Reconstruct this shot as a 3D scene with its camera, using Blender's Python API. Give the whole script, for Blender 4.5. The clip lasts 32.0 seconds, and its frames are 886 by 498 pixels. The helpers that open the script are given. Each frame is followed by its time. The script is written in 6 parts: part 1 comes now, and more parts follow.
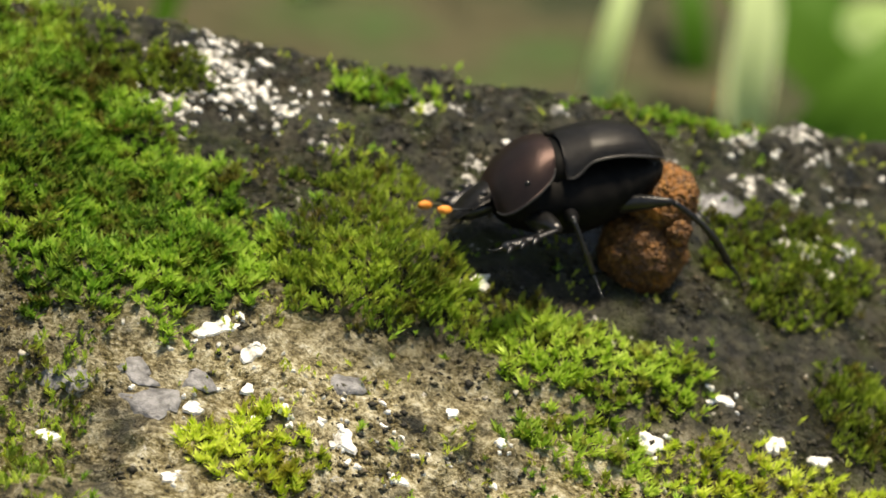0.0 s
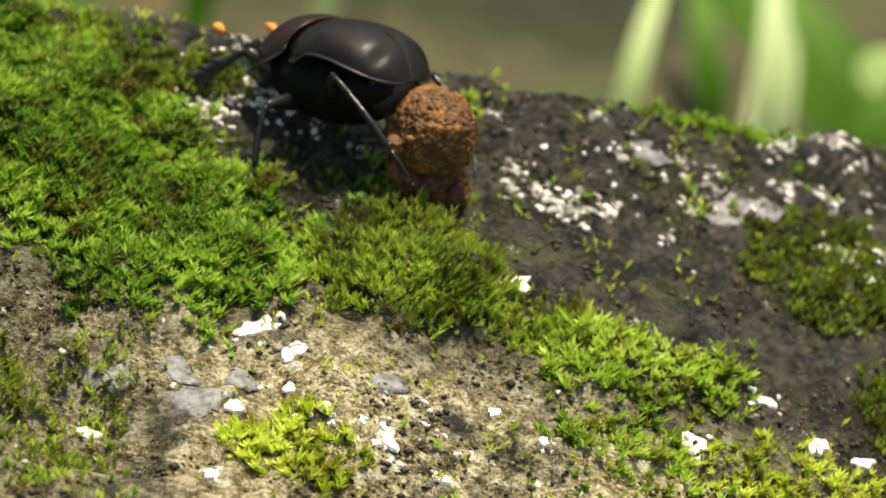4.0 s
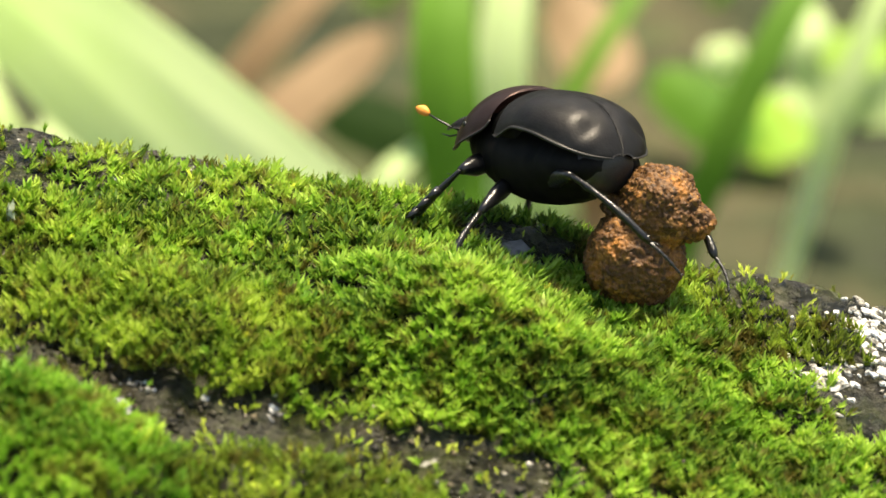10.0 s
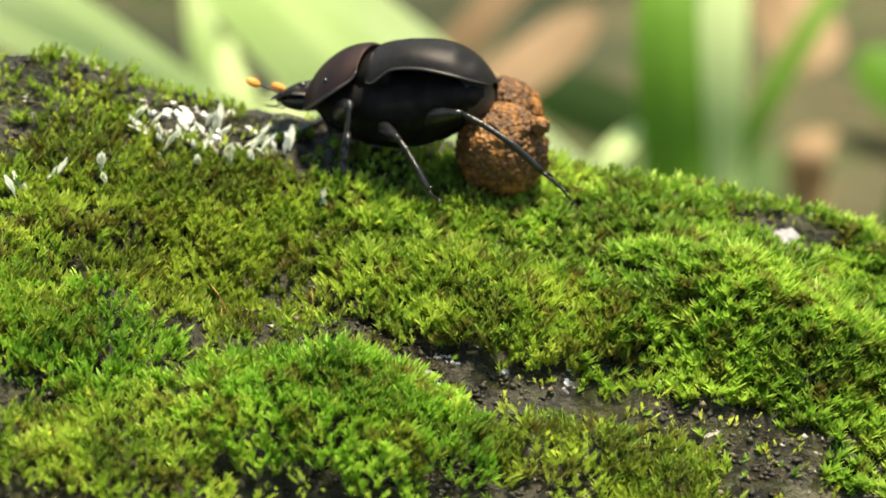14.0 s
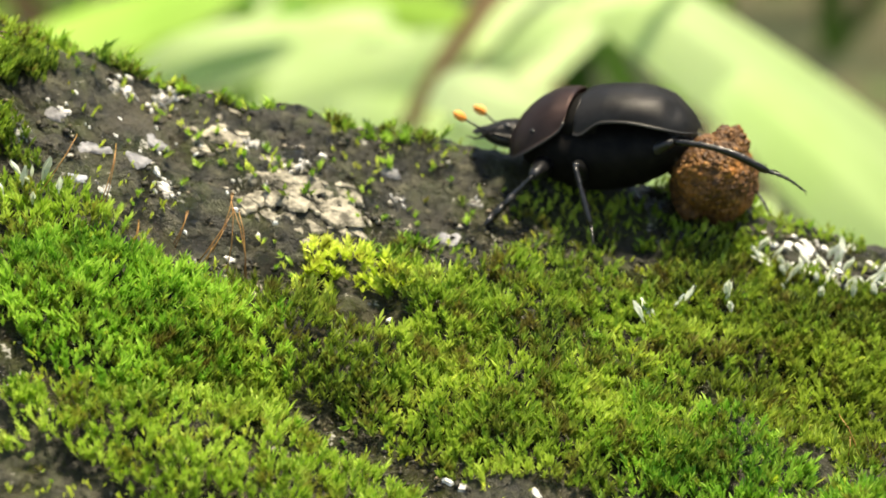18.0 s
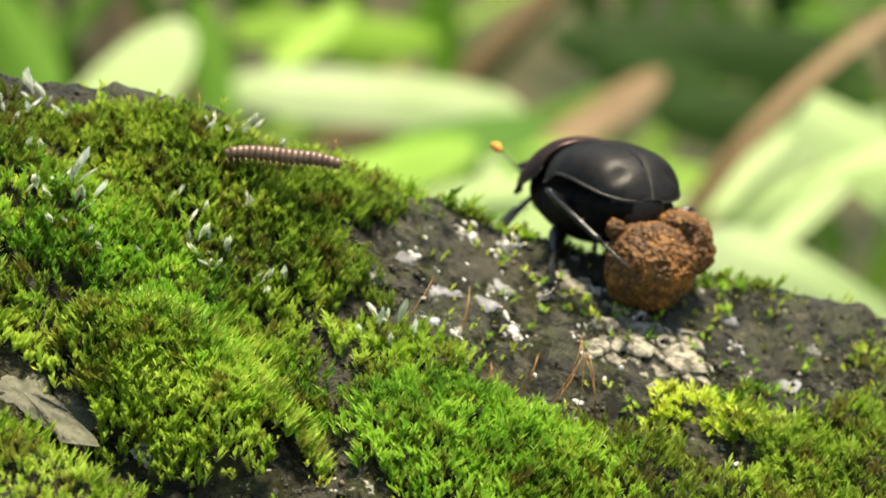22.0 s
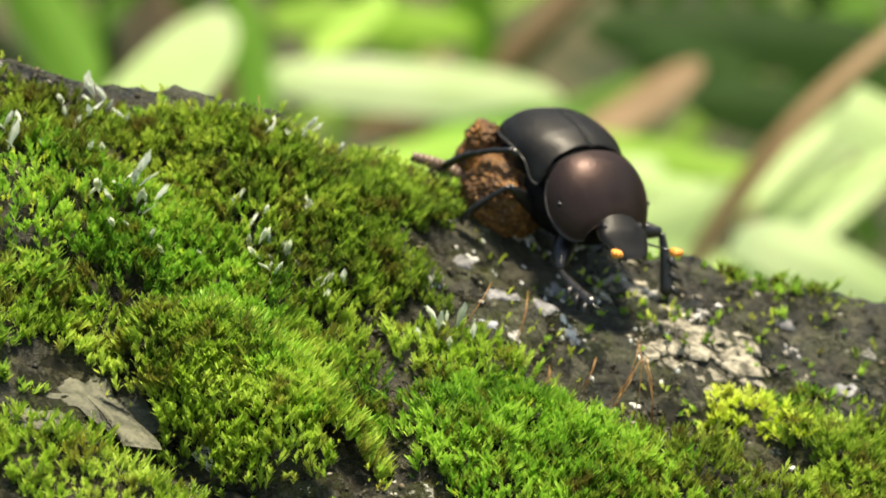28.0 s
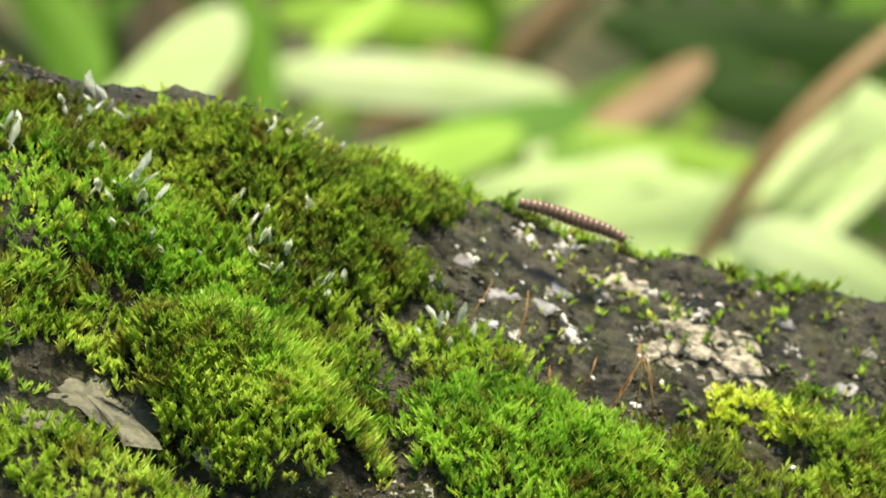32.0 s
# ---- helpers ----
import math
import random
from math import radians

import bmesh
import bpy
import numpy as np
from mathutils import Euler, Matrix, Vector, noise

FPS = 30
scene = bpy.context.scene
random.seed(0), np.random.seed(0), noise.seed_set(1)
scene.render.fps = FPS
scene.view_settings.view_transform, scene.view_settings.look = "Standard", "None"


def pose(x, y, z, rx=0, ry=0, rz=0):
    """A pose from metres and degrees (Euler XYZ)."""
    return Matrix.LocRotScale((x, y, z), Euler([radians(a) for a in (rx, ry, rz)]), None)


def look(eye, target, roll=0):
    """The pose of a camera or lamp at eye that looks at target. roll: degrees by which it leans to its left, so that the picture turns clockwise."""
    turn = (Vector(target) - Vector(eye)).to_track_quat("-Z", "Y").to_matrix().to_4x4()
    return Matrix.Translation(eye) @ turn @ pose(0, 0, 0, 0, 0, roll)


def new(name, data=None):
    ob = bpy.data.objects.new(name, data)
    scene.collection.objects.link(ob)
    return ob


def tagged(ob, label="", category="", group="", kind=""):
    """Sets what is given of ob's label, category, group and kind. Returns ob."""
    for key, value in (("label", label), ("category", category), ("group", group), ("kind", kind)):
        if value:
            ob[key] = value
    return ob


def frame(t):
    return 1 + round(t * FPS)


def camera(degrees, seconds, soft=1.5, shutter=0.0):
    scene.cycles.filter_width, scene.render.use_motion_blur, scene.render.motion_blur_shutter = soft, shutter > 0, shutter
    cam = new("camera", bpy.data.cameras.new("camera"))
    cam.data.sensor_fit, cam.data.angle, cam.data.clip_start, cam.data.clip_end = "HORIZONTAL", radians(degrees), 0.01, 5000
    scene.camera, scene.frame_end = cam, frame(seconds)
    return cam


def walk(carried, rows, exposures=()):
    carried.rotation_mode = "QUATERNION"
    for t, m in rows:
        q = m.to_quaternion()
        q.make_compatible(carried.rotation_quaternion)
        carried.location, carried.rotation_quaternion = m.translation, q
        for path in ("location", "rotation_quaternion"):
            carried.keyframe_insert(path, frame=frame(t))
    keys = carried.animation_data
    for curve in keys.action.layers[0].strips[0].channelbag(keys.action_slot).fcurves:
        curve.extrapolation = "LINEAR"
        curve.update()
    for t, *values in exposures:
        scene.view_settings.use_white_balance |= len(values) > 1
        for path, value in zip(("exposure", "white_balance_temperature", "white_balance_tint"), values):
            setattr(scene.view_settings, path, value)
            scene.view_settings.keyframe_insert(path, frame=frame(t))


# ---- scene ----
MM = 0.001
cam = camera(17.0, 32.0)
cam.data.dof.use_dof = True
cam.data.dof.focus_distance = 0.209
cam.data.dof.aperture_fstop = 43.0

# seconds, eye in millimetres, yaw, pitch, roll in degrees
PATH = [
    (0, 13.68, 8.77, 7.33, 4.38, -28.12, 2.58),
    (1, 13.73, 8.67, 7.18, 4.39, -28.07, 2.57),
    (2, 13.73, 8.67, 7.19, 4.39, -28.07, 2.57),
    (2.5, 13.72, 8.67, 7.17, 4.39, -28.07, 2.57),
    (4.5, 10.46, 6.77, 0.65, 4.94, -26.36, 2.01),
    (5, 9.30, 6.73, -0.26, 6.38, -26.18, 1.49),
    (5.5, 7.74, 7.92, -1.71, 7.43, -26.11, 1.15),
    (6, 5.92, 10.01, -3.45, 8.32, -26.15, 0.94),
    (6.5, 3.60, 13.85, -5.91, 9.27, -26.18, 0.72),
    (7, 0.66, 20.66, -7.74, 10.38, -26.52, 0.41),
    (7.5, -0.83, 26.46, -9.59, 11.92, -23.75, -0.02),
    (8, -3.93, 27.34, -9.92, 12.37, -21.44, 0.21),
    (8.5, -5.65, 27.48, -9.07, 12.81, -21.58, 0.24),
    (9, -6.69, 27.21, -8.64, 13.06, -21.69, 0.28),
    (9.5, -7.05, 27.02, -8.48, 13.17, -21.72, 0.28),
    (10, -7.02, 26.82, -8.83, 13.15, -21.62, 0.29),
    (10.5, -7.23, 26.77, -8.30, 13.08, -21.76, 0.31),
    (11, -7.12, 26.66, -8.43, 13.10, -21.72, 0.31),
    (11.5, -6.97, 24.62, -7.14, 13.44, -21.90, 0.21),
    (12, -7.01, 21.55, -6.46, 13.95, -21.84, -0.04),
    (12.5, -5.11, 12.42, -2.31, 14.34, -22.18, -0.12),
    (13, -6.16, 11.22, -2.16, 15.12, -22.12, -0.35),
    (13.5, -8.27, 11.13, -2.26, 16.02, -22.11, -0.46),
    (14, -10.37, 10.39, -1.78, 16.98, -22.15, -0.55),
    (14.5, -12.44, 10.12, -1.25, 17.98, -22.13, -0.74),
    (16.5, -16.23, 8.96, -5.83, 23.21, -19.30, -1.88),
    (17, -18.04, 8.84, -5.61, 24.27, -19.12, -2.01),
    (17.5, -19.43, 6.51, -4.87, 25.41, -18.88, -2.15),
    (18, -20.22, 4.18, -4.22, 26.57, -18.55, -2.32),
    (18.5, -18.77, -1.48, -2.49, 27.29, -18.27, -2.44),
    (19, -18.79, -1.83, -1.58, 28.15, -18.10, -2.61),
    (19.5, -18.83, -2.07, -1.71, 28.85, -17.65, -2.72),
    (20, -19.13, -2.12, -1.60, 29.50, -17.23, -2.79),
    (20.5, -20.23, -1.87, -1.51, 30.03, -16.81, -2.89),
    (21, -22.25, -1.73, -1.26, 30.42, -16.49, -2.83),
    (21.5, -26.08, -3.44, -2.68, 30.17, -15.81, -2.70),
    (22, -29.30, -5.66, -3.84, 30.00, -15.23, -2.54),
    (22.5, -30.56, -5.66, -3.36, 30.47, -15.26, -2.55),
    (23, -30.98, -5.60, -1.94, 30.81, -15.61, -2.63),
    (23.5, -31.09, -5.96, -2.06, 30.77, -15.57, -2.58),
    (24, -31.16, -6.39, -1.89, 30.68, -15.60, -2.55),
    (24.5, -31.26, -7.22, -3.05, 30.52, -15.27, -2.53),
    (25, -30.42, -7.06, -2.29, 30.73, -15.44, -2.57),
    (25.5, -29.98, -7.07, -2.11, 30.83, -15.48, -2.60),
    (27.5, -30.70, -7.36, -1.93, 30.62, -15.53, -2.52),
    (28, -30.71, -7.36, -1.93, 30.61, -15.53, -2.52),
    (28.5, -30.71, -7.36, -1.93, 30.61, -15.53, -2.52),
    (29, -30.71, -7.36, -1.93, 30.61, -15.53, -2.52),
    (29.5, -30.71, -7.37, -1.94, 30.61, -15.53, -2.52),
    (30, -30.72, -7.37, -1.95, 30.61, -15.53, -2.52),
    (30.5, -30.66, -7.32, -1.84, 30.63, -15.56, -2.52),
    (31, -30.41, -7.00, -1.15, 30.73, -15.74, -2.54),
    (31.5, -30.69, -7.12, -1.25, 30.65, -15.72, -2.53),
    (32, -30.17, -7.03, -1.48, 30.79, -15.65, -2.58),
]

walk(cam, [(t, pose(x * MM, y * MM, z * MM, 90 + p, 0, w) @ pose(0, 0, 0, 0, 0, r)) for t, x, y, z, w, p, r in PATH],
     exposures=[(0, 0.42, 8200, 9), (1, 0.5, 8200, 9), (2.5, 0.54, 8200, 9), (5, 0.62, 8200, 8), (7, 0.82, 8200, 7), (7.8, 1.22, 8200, 8), (16, 1.18, 8100, 7), (20, 1.04, 8000, 6), (32, 1.04, 8000, 5)])

# ---- light ----
SUN_EL, SUN_AZ = radians(76), radians(40)
world = bpy.data.worlds.new("sky")
scene.world = world
world.use_nodes = True
wt = world.node_tree
sky = wt.nodes.new("ShaderNodeTexSky")
sky.sky_type, sky.sun_disc, sky.sun_elevation, sky.sun_rotation = "NISHITA", False, SUN_EL, SUN_AZ
wt.links.new(sky.outputs[0], wt.nodes["Background"].inputs[0])
wt.nodes["Background"].inputs[1].default_value = 0.115
sun_data = bpy.data.lights.new("sun", "SUN")
sun_data.energy, sun_data.angle, sun_data.color = 5.0, radians(9), (1.0, 0.95, 0.86)
sun = new("sun", sun_data)
sun.matrix_world = look((math.sin(SUN_AZ) * math.cos(SUN_EL), math.cos(SUN_AZ) * math.cos(SUN_EL), math.sin(SUN_EL)), (0, 0, 0))


# ---- materials ----
def material(name, rough=0.6, metal=0.0, spec=0.5):
    m = bpy.data.materials.new(name)
    m.use_nodes = True
    b = m.node_tree.nodes["Principled BSDF"]
    b.inputs["Roughness"].default_value = rough
    b.inputs["Metallic"].default_value = metal
    b.inputs["Specular IOR Level"].default_value = spec
    return m, m.node_tree, b


def noise_node(nt, scale, detail=4.0, rough=0.6, coord=None):
    n = nt.nodes.new("ShaderNodeTexNoise")
    n.inputs["Scale"].default_value, n.inputs["Detail"].default_value, n.inputs["Roughness"].default_value = scale, detail, rough
    if coord is not None:
        nt.links.new(coord, n.inputs["Vector"])
    return n.outputs["Fac"]


def ramp(nt, fac, *stops):
    r = nt.nodes.new("ShaderNodeValToRGB")
    r.color_ramp.elements[0].position, r.color_ramp.elements[0].color = stops[0][0], (*stops[0][1], 1)
    r.color_ramp.elements[1].position, r.color_ramp.elements[1].color = stops[-1][0], (*stops[-1][1], 1)
    for p, c in stops[1:-1]:
        r.color_ramp.elements.new(p).color = (*c, 1)
    nt.links.new(fac, r.inputs[0])
    return r.outputs[0]


def mix(nt, fac, a, b, mode="MIX"):
    n = nt.nodes.new("ShaderNodeMix")
    n.data_type, n.blend_type = "RGBA", mode
    for sock, v in ((n.inputs[0], fac), (n.inputs[6], a), (n.inputs[7], b)):
        if isinstance(v, (int, float)):
            sock.default_value = v
        elif isinstance(v, tuple):
            sock.default_value = (*v, 1)
        else:
            nt.links.new(v, sock)
    return n.outputs[2]


def bump(nt, b, height, strength, distance):
    n = nt.nodes.new("ShaderNodeBump")
    n.inputs["Strength"].default_value, n.inputs["Distance"].default_value = strength, distance
    nt.links.new(height, n.inputs["Height"])
    nt.links.new(n.outputs[0], b.inputs["Normal"])


def coords(nt, kind="Object"):
    return nt.nodes.new("ShaderNodeTexCoord").outputs[kind]


def moss_material(name, dark, mid, light, dry):
    """Leaves of moss: colour differs from leaf to leaf and in drifts, with light shining through."""
    m, nt, b = material(name, 0.55, spec=0.3)
    co = coords(nt)
    leaf = nt.nodes.new("ShaderNodeNewGeometry").outputs["Random Per Island"]
    drift = noise_node(nt, 160, 3, 0.6, co)
    fine = noise_node(nt, 480, 3, 0.6, co)
    col = ramp(nt, drift, (0.40, dark), (0.5, mid), (0.60, light))
    col = mix(nt, ramp(nt, leaf, (0.2, (0, 0, 0)), (1.0, (0.7, 0.7, 0.7))), col, light)
    col = mix(nt, ramp(nt, fine, (0.51, (0, 0, 0)), (0.65, (0.85, 0.85, 0.85))), col, dry)
    nt.links.new(col, b.inputs["Base Color"])
    tr = nt.nodes.new("ShaderNodeBsdfTranslucent")
    nt.links.new(col, tr.inputs[0])
    ms = nt.nodes.new("ShaderNodeMixShader")
    ms.inputs[0].default_value = 0.35
    nt.links.new(b.outputs[0], ms.inputs[1])
    nt.links.new(tr.outputs[0], ms.inputs[2])
    nt.links.new(ms.outputs[0], nt.nodes["Material Output"].inputs[0])
    return m


MOSS = {
    "star": moss_material("star_moss", (0.055, 0.14, 0.014), (0.15, 0.33, 0.030), (0.38, 0.57, 0.085), (0.12, 0.085, 0.02)),
    "fine": moss_material("cushion_moss", (0.055, 0.12, 0.014), (0.17, 0.31, 0.030), (0.42, 0.56, 0.085), (0.13, 0.10, 0.025)),
    "vivid": moss_material("vivid_moss", (0.05, 0.17, 0.014), (0.16, 0.38, 0.030), (0.37, 0.60, 0.085), (0.16, 0.16, 0.025)),
    # yellow-green moss, its colour brightened to carry the patch of sun
    "yellow": moss_material("sun_yellow_moss", (0.24, 0.36, 0.020), (0.48, 0.62, 0.05), (0.70, 0.80, 0.15), (0.26, 0.24, 0.03)),
    "dark": moss_material("dark_moss", (0.045, 0.068, 0.011), (0.11, 0.18, 0.020), (0.31, 0.42, 0.055), (0.11, 0.08, 0.02)),
    "lime": moss_material("lime_moss", (0.14, 0.27, 0.020), (0.28, 0.46, 0.04), (0.50, 0.66, 0.12), (0.20, 0.19, 0.03)),
    "white": moss_material("dead_white_moss", (0.55, 0.62, 0.45), (0.72, 0.76, 0.66), (0.85, 0.88, 0.82), (0.5, 0.55, 0.4)),
}

# wet dark stone with soil film, grey mineral and pale crust
rock_mat, nt, b = material("dark_stone", 0.6, spec=0.6)
co = coords(nt)
n1, n2, n3 = noise_node(nt, 110, 6, 0.65, co), noise_node(nt, 700, 6, 0.7, co), noise_node(nt, 3200, 3, 0.6, co)
col = ramp(nt, n2, (0.30, (0.003, 0.003, 0.0015)), (0.46, (0.010, 0.0095, 0.004)), (0.57, (0.026, 0.025, 0.010)), (0.70, (0.10, 0.095, 0.055)))
col = mix(nt, ramp(nt, n1, (0.53, (0, 0, 0)), (0.64, (0.7, 0.7, 0.7))), col, (0.050, 0.042, 0.024))
col = mix(nt, ramp(nt, n1, (0.36, (0.7, 0.7, 0.7)), (0.46, (0, 0, 0))), col, (0.012, 0.0085, 0.003))
col = mix(nt, ramp(nt, n3, (0.60, (0, 0, 0)), (0.74, (0.45, 0.45, 0.45))), col, (0.20, 0.17, 0.11))
film = noise_node(nt, 260, 5, 0.65, co)
col = mix(nt, ramp(nt, film, (0.5, (0, 0, 0)), (0.66, (0.7, 0.7, 0.7))), col, (0.045, 0.055, 0.012))
# the stone's foot of paler soil, with a patch of sunlight put into its colour
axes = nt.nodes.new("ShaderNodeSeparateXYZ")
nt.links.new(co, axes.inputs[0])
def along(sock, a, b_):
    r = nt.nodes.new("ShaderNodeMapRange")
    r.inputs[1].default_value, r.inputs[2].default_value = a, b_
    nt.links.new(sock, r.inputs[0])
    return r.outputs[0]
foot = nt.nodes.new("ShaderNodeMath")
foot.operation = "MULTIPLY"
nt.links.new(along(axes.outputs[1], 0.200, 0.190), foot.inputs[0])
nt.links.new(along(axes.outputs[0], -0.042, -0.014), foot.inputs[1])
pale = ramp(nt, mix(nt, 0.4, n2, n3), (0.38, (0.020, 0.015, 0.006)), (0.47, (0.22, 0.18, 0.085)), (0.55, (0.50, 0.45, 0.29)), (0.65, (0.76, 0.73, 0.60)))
sunlit_foot = nt.nodes.new("ShaderNodeMath")
sunlit_foot.operation = "MULTIPLY"
nt.links.new(foot.outputs[0], sunlit_foot.inputs[0])
nt.links.new(ramp(nt, noise_node(nt, 150, 5, 0.65, co), (0.36, (0, 0, 0)), (0.5, (1, 1, 1))), sunlit_foot.inputs[1])
col = mix(nt, sunlit_foot.outputs[0], col, pale)
crust = noise_node(nt, 520, 6, 0.75, co)
col = mix(nt, ramp(nt, crust, (0.645, (0, 0, 0)), (0.67, (0.9, 0.9, 0.9))), col, (0.48, 0.46, 0.42))
nt.links.new(col, b.inputs["Base Color"])
wet = ramp(nt, noise_node(nt, 190, 4, 0.6, co), (0.44, (0, 0, 0)), (0.54, (1, 1, 1)))
nt.links.new(mix(nt, wet, ramp(nt, n2, (0.35, (0.35, 0.35, 0.35)), (0.6, (0.75, 0.75, 0.75))), ramp(nt, n2, (0.4, (0.10, 0.10, 0.10)), (0.62, (0.4, 0.4, 0.4)))), b.inputs["Roughness"])
bump(nt, b, mix(nt, 0.22, n2, n3), 1.0, 0.0016)

grit_mat, nt, b = material("loose_grit", 0.7)
nt.links.new(ramp(nt, nt.nodes.new("ShaderNodeNewGeometry").outputs["Random Per Island"], (0.0, (0.006, 0.005, 0.002)), (0.45, (0.016, 0.014, 0.005)), (0.8, (0.040, 0.035, 0.014)), (0.93, (0.13, 0.10, 0.06)), (1.0, (0.40, 0.38, 0.33))), b.inputs["Base Color"])

FLAKE = {}
for kind, lo, hi, rough in (("grey", (0.09, 0.09, 0.095), (0.24, 0.24, 0.25), 0.45), ("pale", (0.05, 0.045, 0.03), (0.34, 0.31, 0.24), 0.8), ("blue", (0.20, 0.22, 0.26), (0.38, 0.40, 0.44), 0.4), ("slab", (0.05, 0.052, 0.032), (0.12, 0.118, 0.078), 0.7), ("chalk", (0.05, 0.045, 0.035), (0.74, 0.72, 0.67), 0.8)):
    FLAKE[kind], nt, b = material(kind + "_stone_crust", rough)
    co = coords(nt)
    nt.links.new(ramp(nt, noise_node(nt, 900, 5, 0.65, co), (0.40, lo), (0.60, hi)), b.inputs["Base Color"])
    bump(nt, b, noise_node(nt, 2200, 4, 0.6, co), 0.8, 0.0003)
lichen_mat, nt, b = material("white_lichen", 0.8)
co = coords(nt)
nt.links.new(ramp(nt, noise_node(nt, 900, 4, 0.6, co), (0.34, (0.35, 0.33, 0.28)), (0.48, (0.82, 0.81, 0.77))), b.inputs["Base Color"])
bump(nt, b, noise_node(nt, 1500, 4, 0.6, co), 0.6, 0.0003)
FLAKE["white"] = lichen_mat

# black chitin with a coppery sheen on the thorax and head
shell_mat, nt, b = material("black_chitin", 0.42, 0.55, spec=0.5)
co = coords(nt)
nt.links.new(ramp(nt, noise_node(nt, 400, 5, 0.65, co), (0.35, (0.026, 0.025, 0.025)), (0.65, (0.052, 0.050, 0.049))), b.inputs["Base Color"])
nt.links.new(ramp(nt, noise_node(nt, 900, 4, 0.6, co), (0.3, (0.38, 0.38, 0.38)), (0.7, (0.54, 0.54, 0.54))), b.inputs["Roughness"])
bump(nt, b, noise_node(nt, 5200, 2, 0.5, co), 0.25, 0.00006)
copper_mat, nt, b = material("coppery_chitin", 0.40, 0.35, spec=0.9)
co = coords(nt)
nt.links.new(ramp(nt, noise_node(nt, 260, 4, 0.6, co), (0.38, (0.030, 0.026, 0.026)), (0.62, (0.052, 0.036, 0.034))), b.inputs["Base Color"])
b.inputs["Specular Tint"].default_value = (1.0, 0.66, 0.6, 1)
nt.links.new(ramp(nt, noise_node(nt, 900, 4, 0.6, co), (0.3, (0.36, 0.36, 0.36)), (0.7, (0.48, 0.48, 0.48))), b.inputs["Roughness"])
bump(nt, b, noise_node(nt, 5200, 2, 0.5, co), 0.3, 0.00006)
belly_mat, nt, b = material("dull_black_underside", 0.6, spec=0.08)
nt.links.new(ramp(nt, noise_node(nt, 900, 4, 0.6, coords(nt)), (0.3, (0.003, 0.003, 0.003)), (0.7, (0.010, 0.009, 0.008))), b.inputs["Base Color"])
leg_mat, nt, b = material("glossy_black_leg", 0.28, spec=0.5)
nt.links.new(ramp(nt, noise_node(nt, 900, 3, 0.6, coords(nt)), (0.3, (0.004, 0.004, 0.004)), (0.7, (0.013, 0.013, 0.014))), b.inputs["Base Color"])
bump(nt, b, noise_node(nt, 3800, 3, 0.6, coords(nt)), 0.5, 0.0001)
club_mat, nt, b = material("orange_club", 0.6)
nt.links.new(ramp(nt, noise_node(nt, 2500, 3, 0.6, coords(nt)), (0.3, (0.72, 0.22, 0.03)), (0.7, (0.85, 0.36, 0.06))), b.inputs["Base Color"])
b.inputs["Subsurface Weight"].default_value = 0.1
b.inputs["Subsurface Radius"].default_value = (0.0004, 0.0002, 0.0001)

dung_mat, nt, b = material("brown_dung", 0.6, spec=0.35)
co = coords(nt)
grain = nt.nodes.new("ShaderNodeTexVoronoi")
grain.inputs["Scale"].default_value = 3100
nt.links.new(co, grain.inputs["Vector"])
d1, d2 = noise_node(nt, 420, 5, 0.65, co), noise_node(nt, 2600, 4, 0.6, co)
col = ramp(nt, grain.outputs["Color"], (0.15, (0.06, 0.027, 0.008)), (0.5, (0.125, 0.053, 0.013)), (0.75, (0.20, 0.086, 0.020)), (0.92, (0.32, 0.155, 0.04)))
col = mix(nt, ramp(nt, d1, (0.42, (0.5, 0.5, 0.5)), (0.58, (0, 0, 0))), col, (0.045, 0.022, 0.009))
col = mix(nt, ramp(nt, d1, (0.55, (0, 0, 0)), (0.68, (0.7, 0.7, 0.7))), col, (0.38, 0.15, 0.028))
nt.links.new(col, b.inputs["Base Color"])
bump(nt, b, mix(nt, 0.5, ramp(nt, grain.outputs["Distance"], (0.0, (1, 1, 1)), (0.6, (0, 0, 0))), d2), 0.65, 0.00035)

# the pale kind is brightened in colour to stand for strong sun
LEAF = {}
# the dark green kind has background shade put into its colour
for kind, dark, light in (("pale", (0.46, 0.66, 0.24), (0.70, 0.84, 0.48)), ("lime", (0.26, 0.50, 0.05), (0.44, 0.68, 0.14)), ("green", (0.07, 0.20, 0.015), (0.19, 0.40, 0.05)), ("shaded", (0.018, 0.050, 0.007), (0.04, 0.10, 0.014)), ("dry", (0.28, 0.18, 0.095), (0.48, 0.33, 0.20))):
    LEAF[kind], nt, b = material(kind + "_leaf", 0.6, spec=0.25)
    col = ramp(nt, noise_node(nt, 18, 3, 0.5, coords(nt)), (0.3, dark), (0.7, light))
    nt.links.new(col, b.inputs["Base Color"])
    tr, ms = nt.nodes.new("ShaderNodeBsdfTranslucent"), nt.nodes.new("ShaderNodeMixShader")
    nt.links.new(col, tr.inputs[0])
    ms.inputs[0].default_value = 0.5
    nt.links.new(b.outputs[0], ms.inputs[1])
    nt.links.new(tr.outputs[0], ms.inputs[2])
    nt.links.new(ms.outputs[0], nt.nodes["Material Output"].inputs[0])

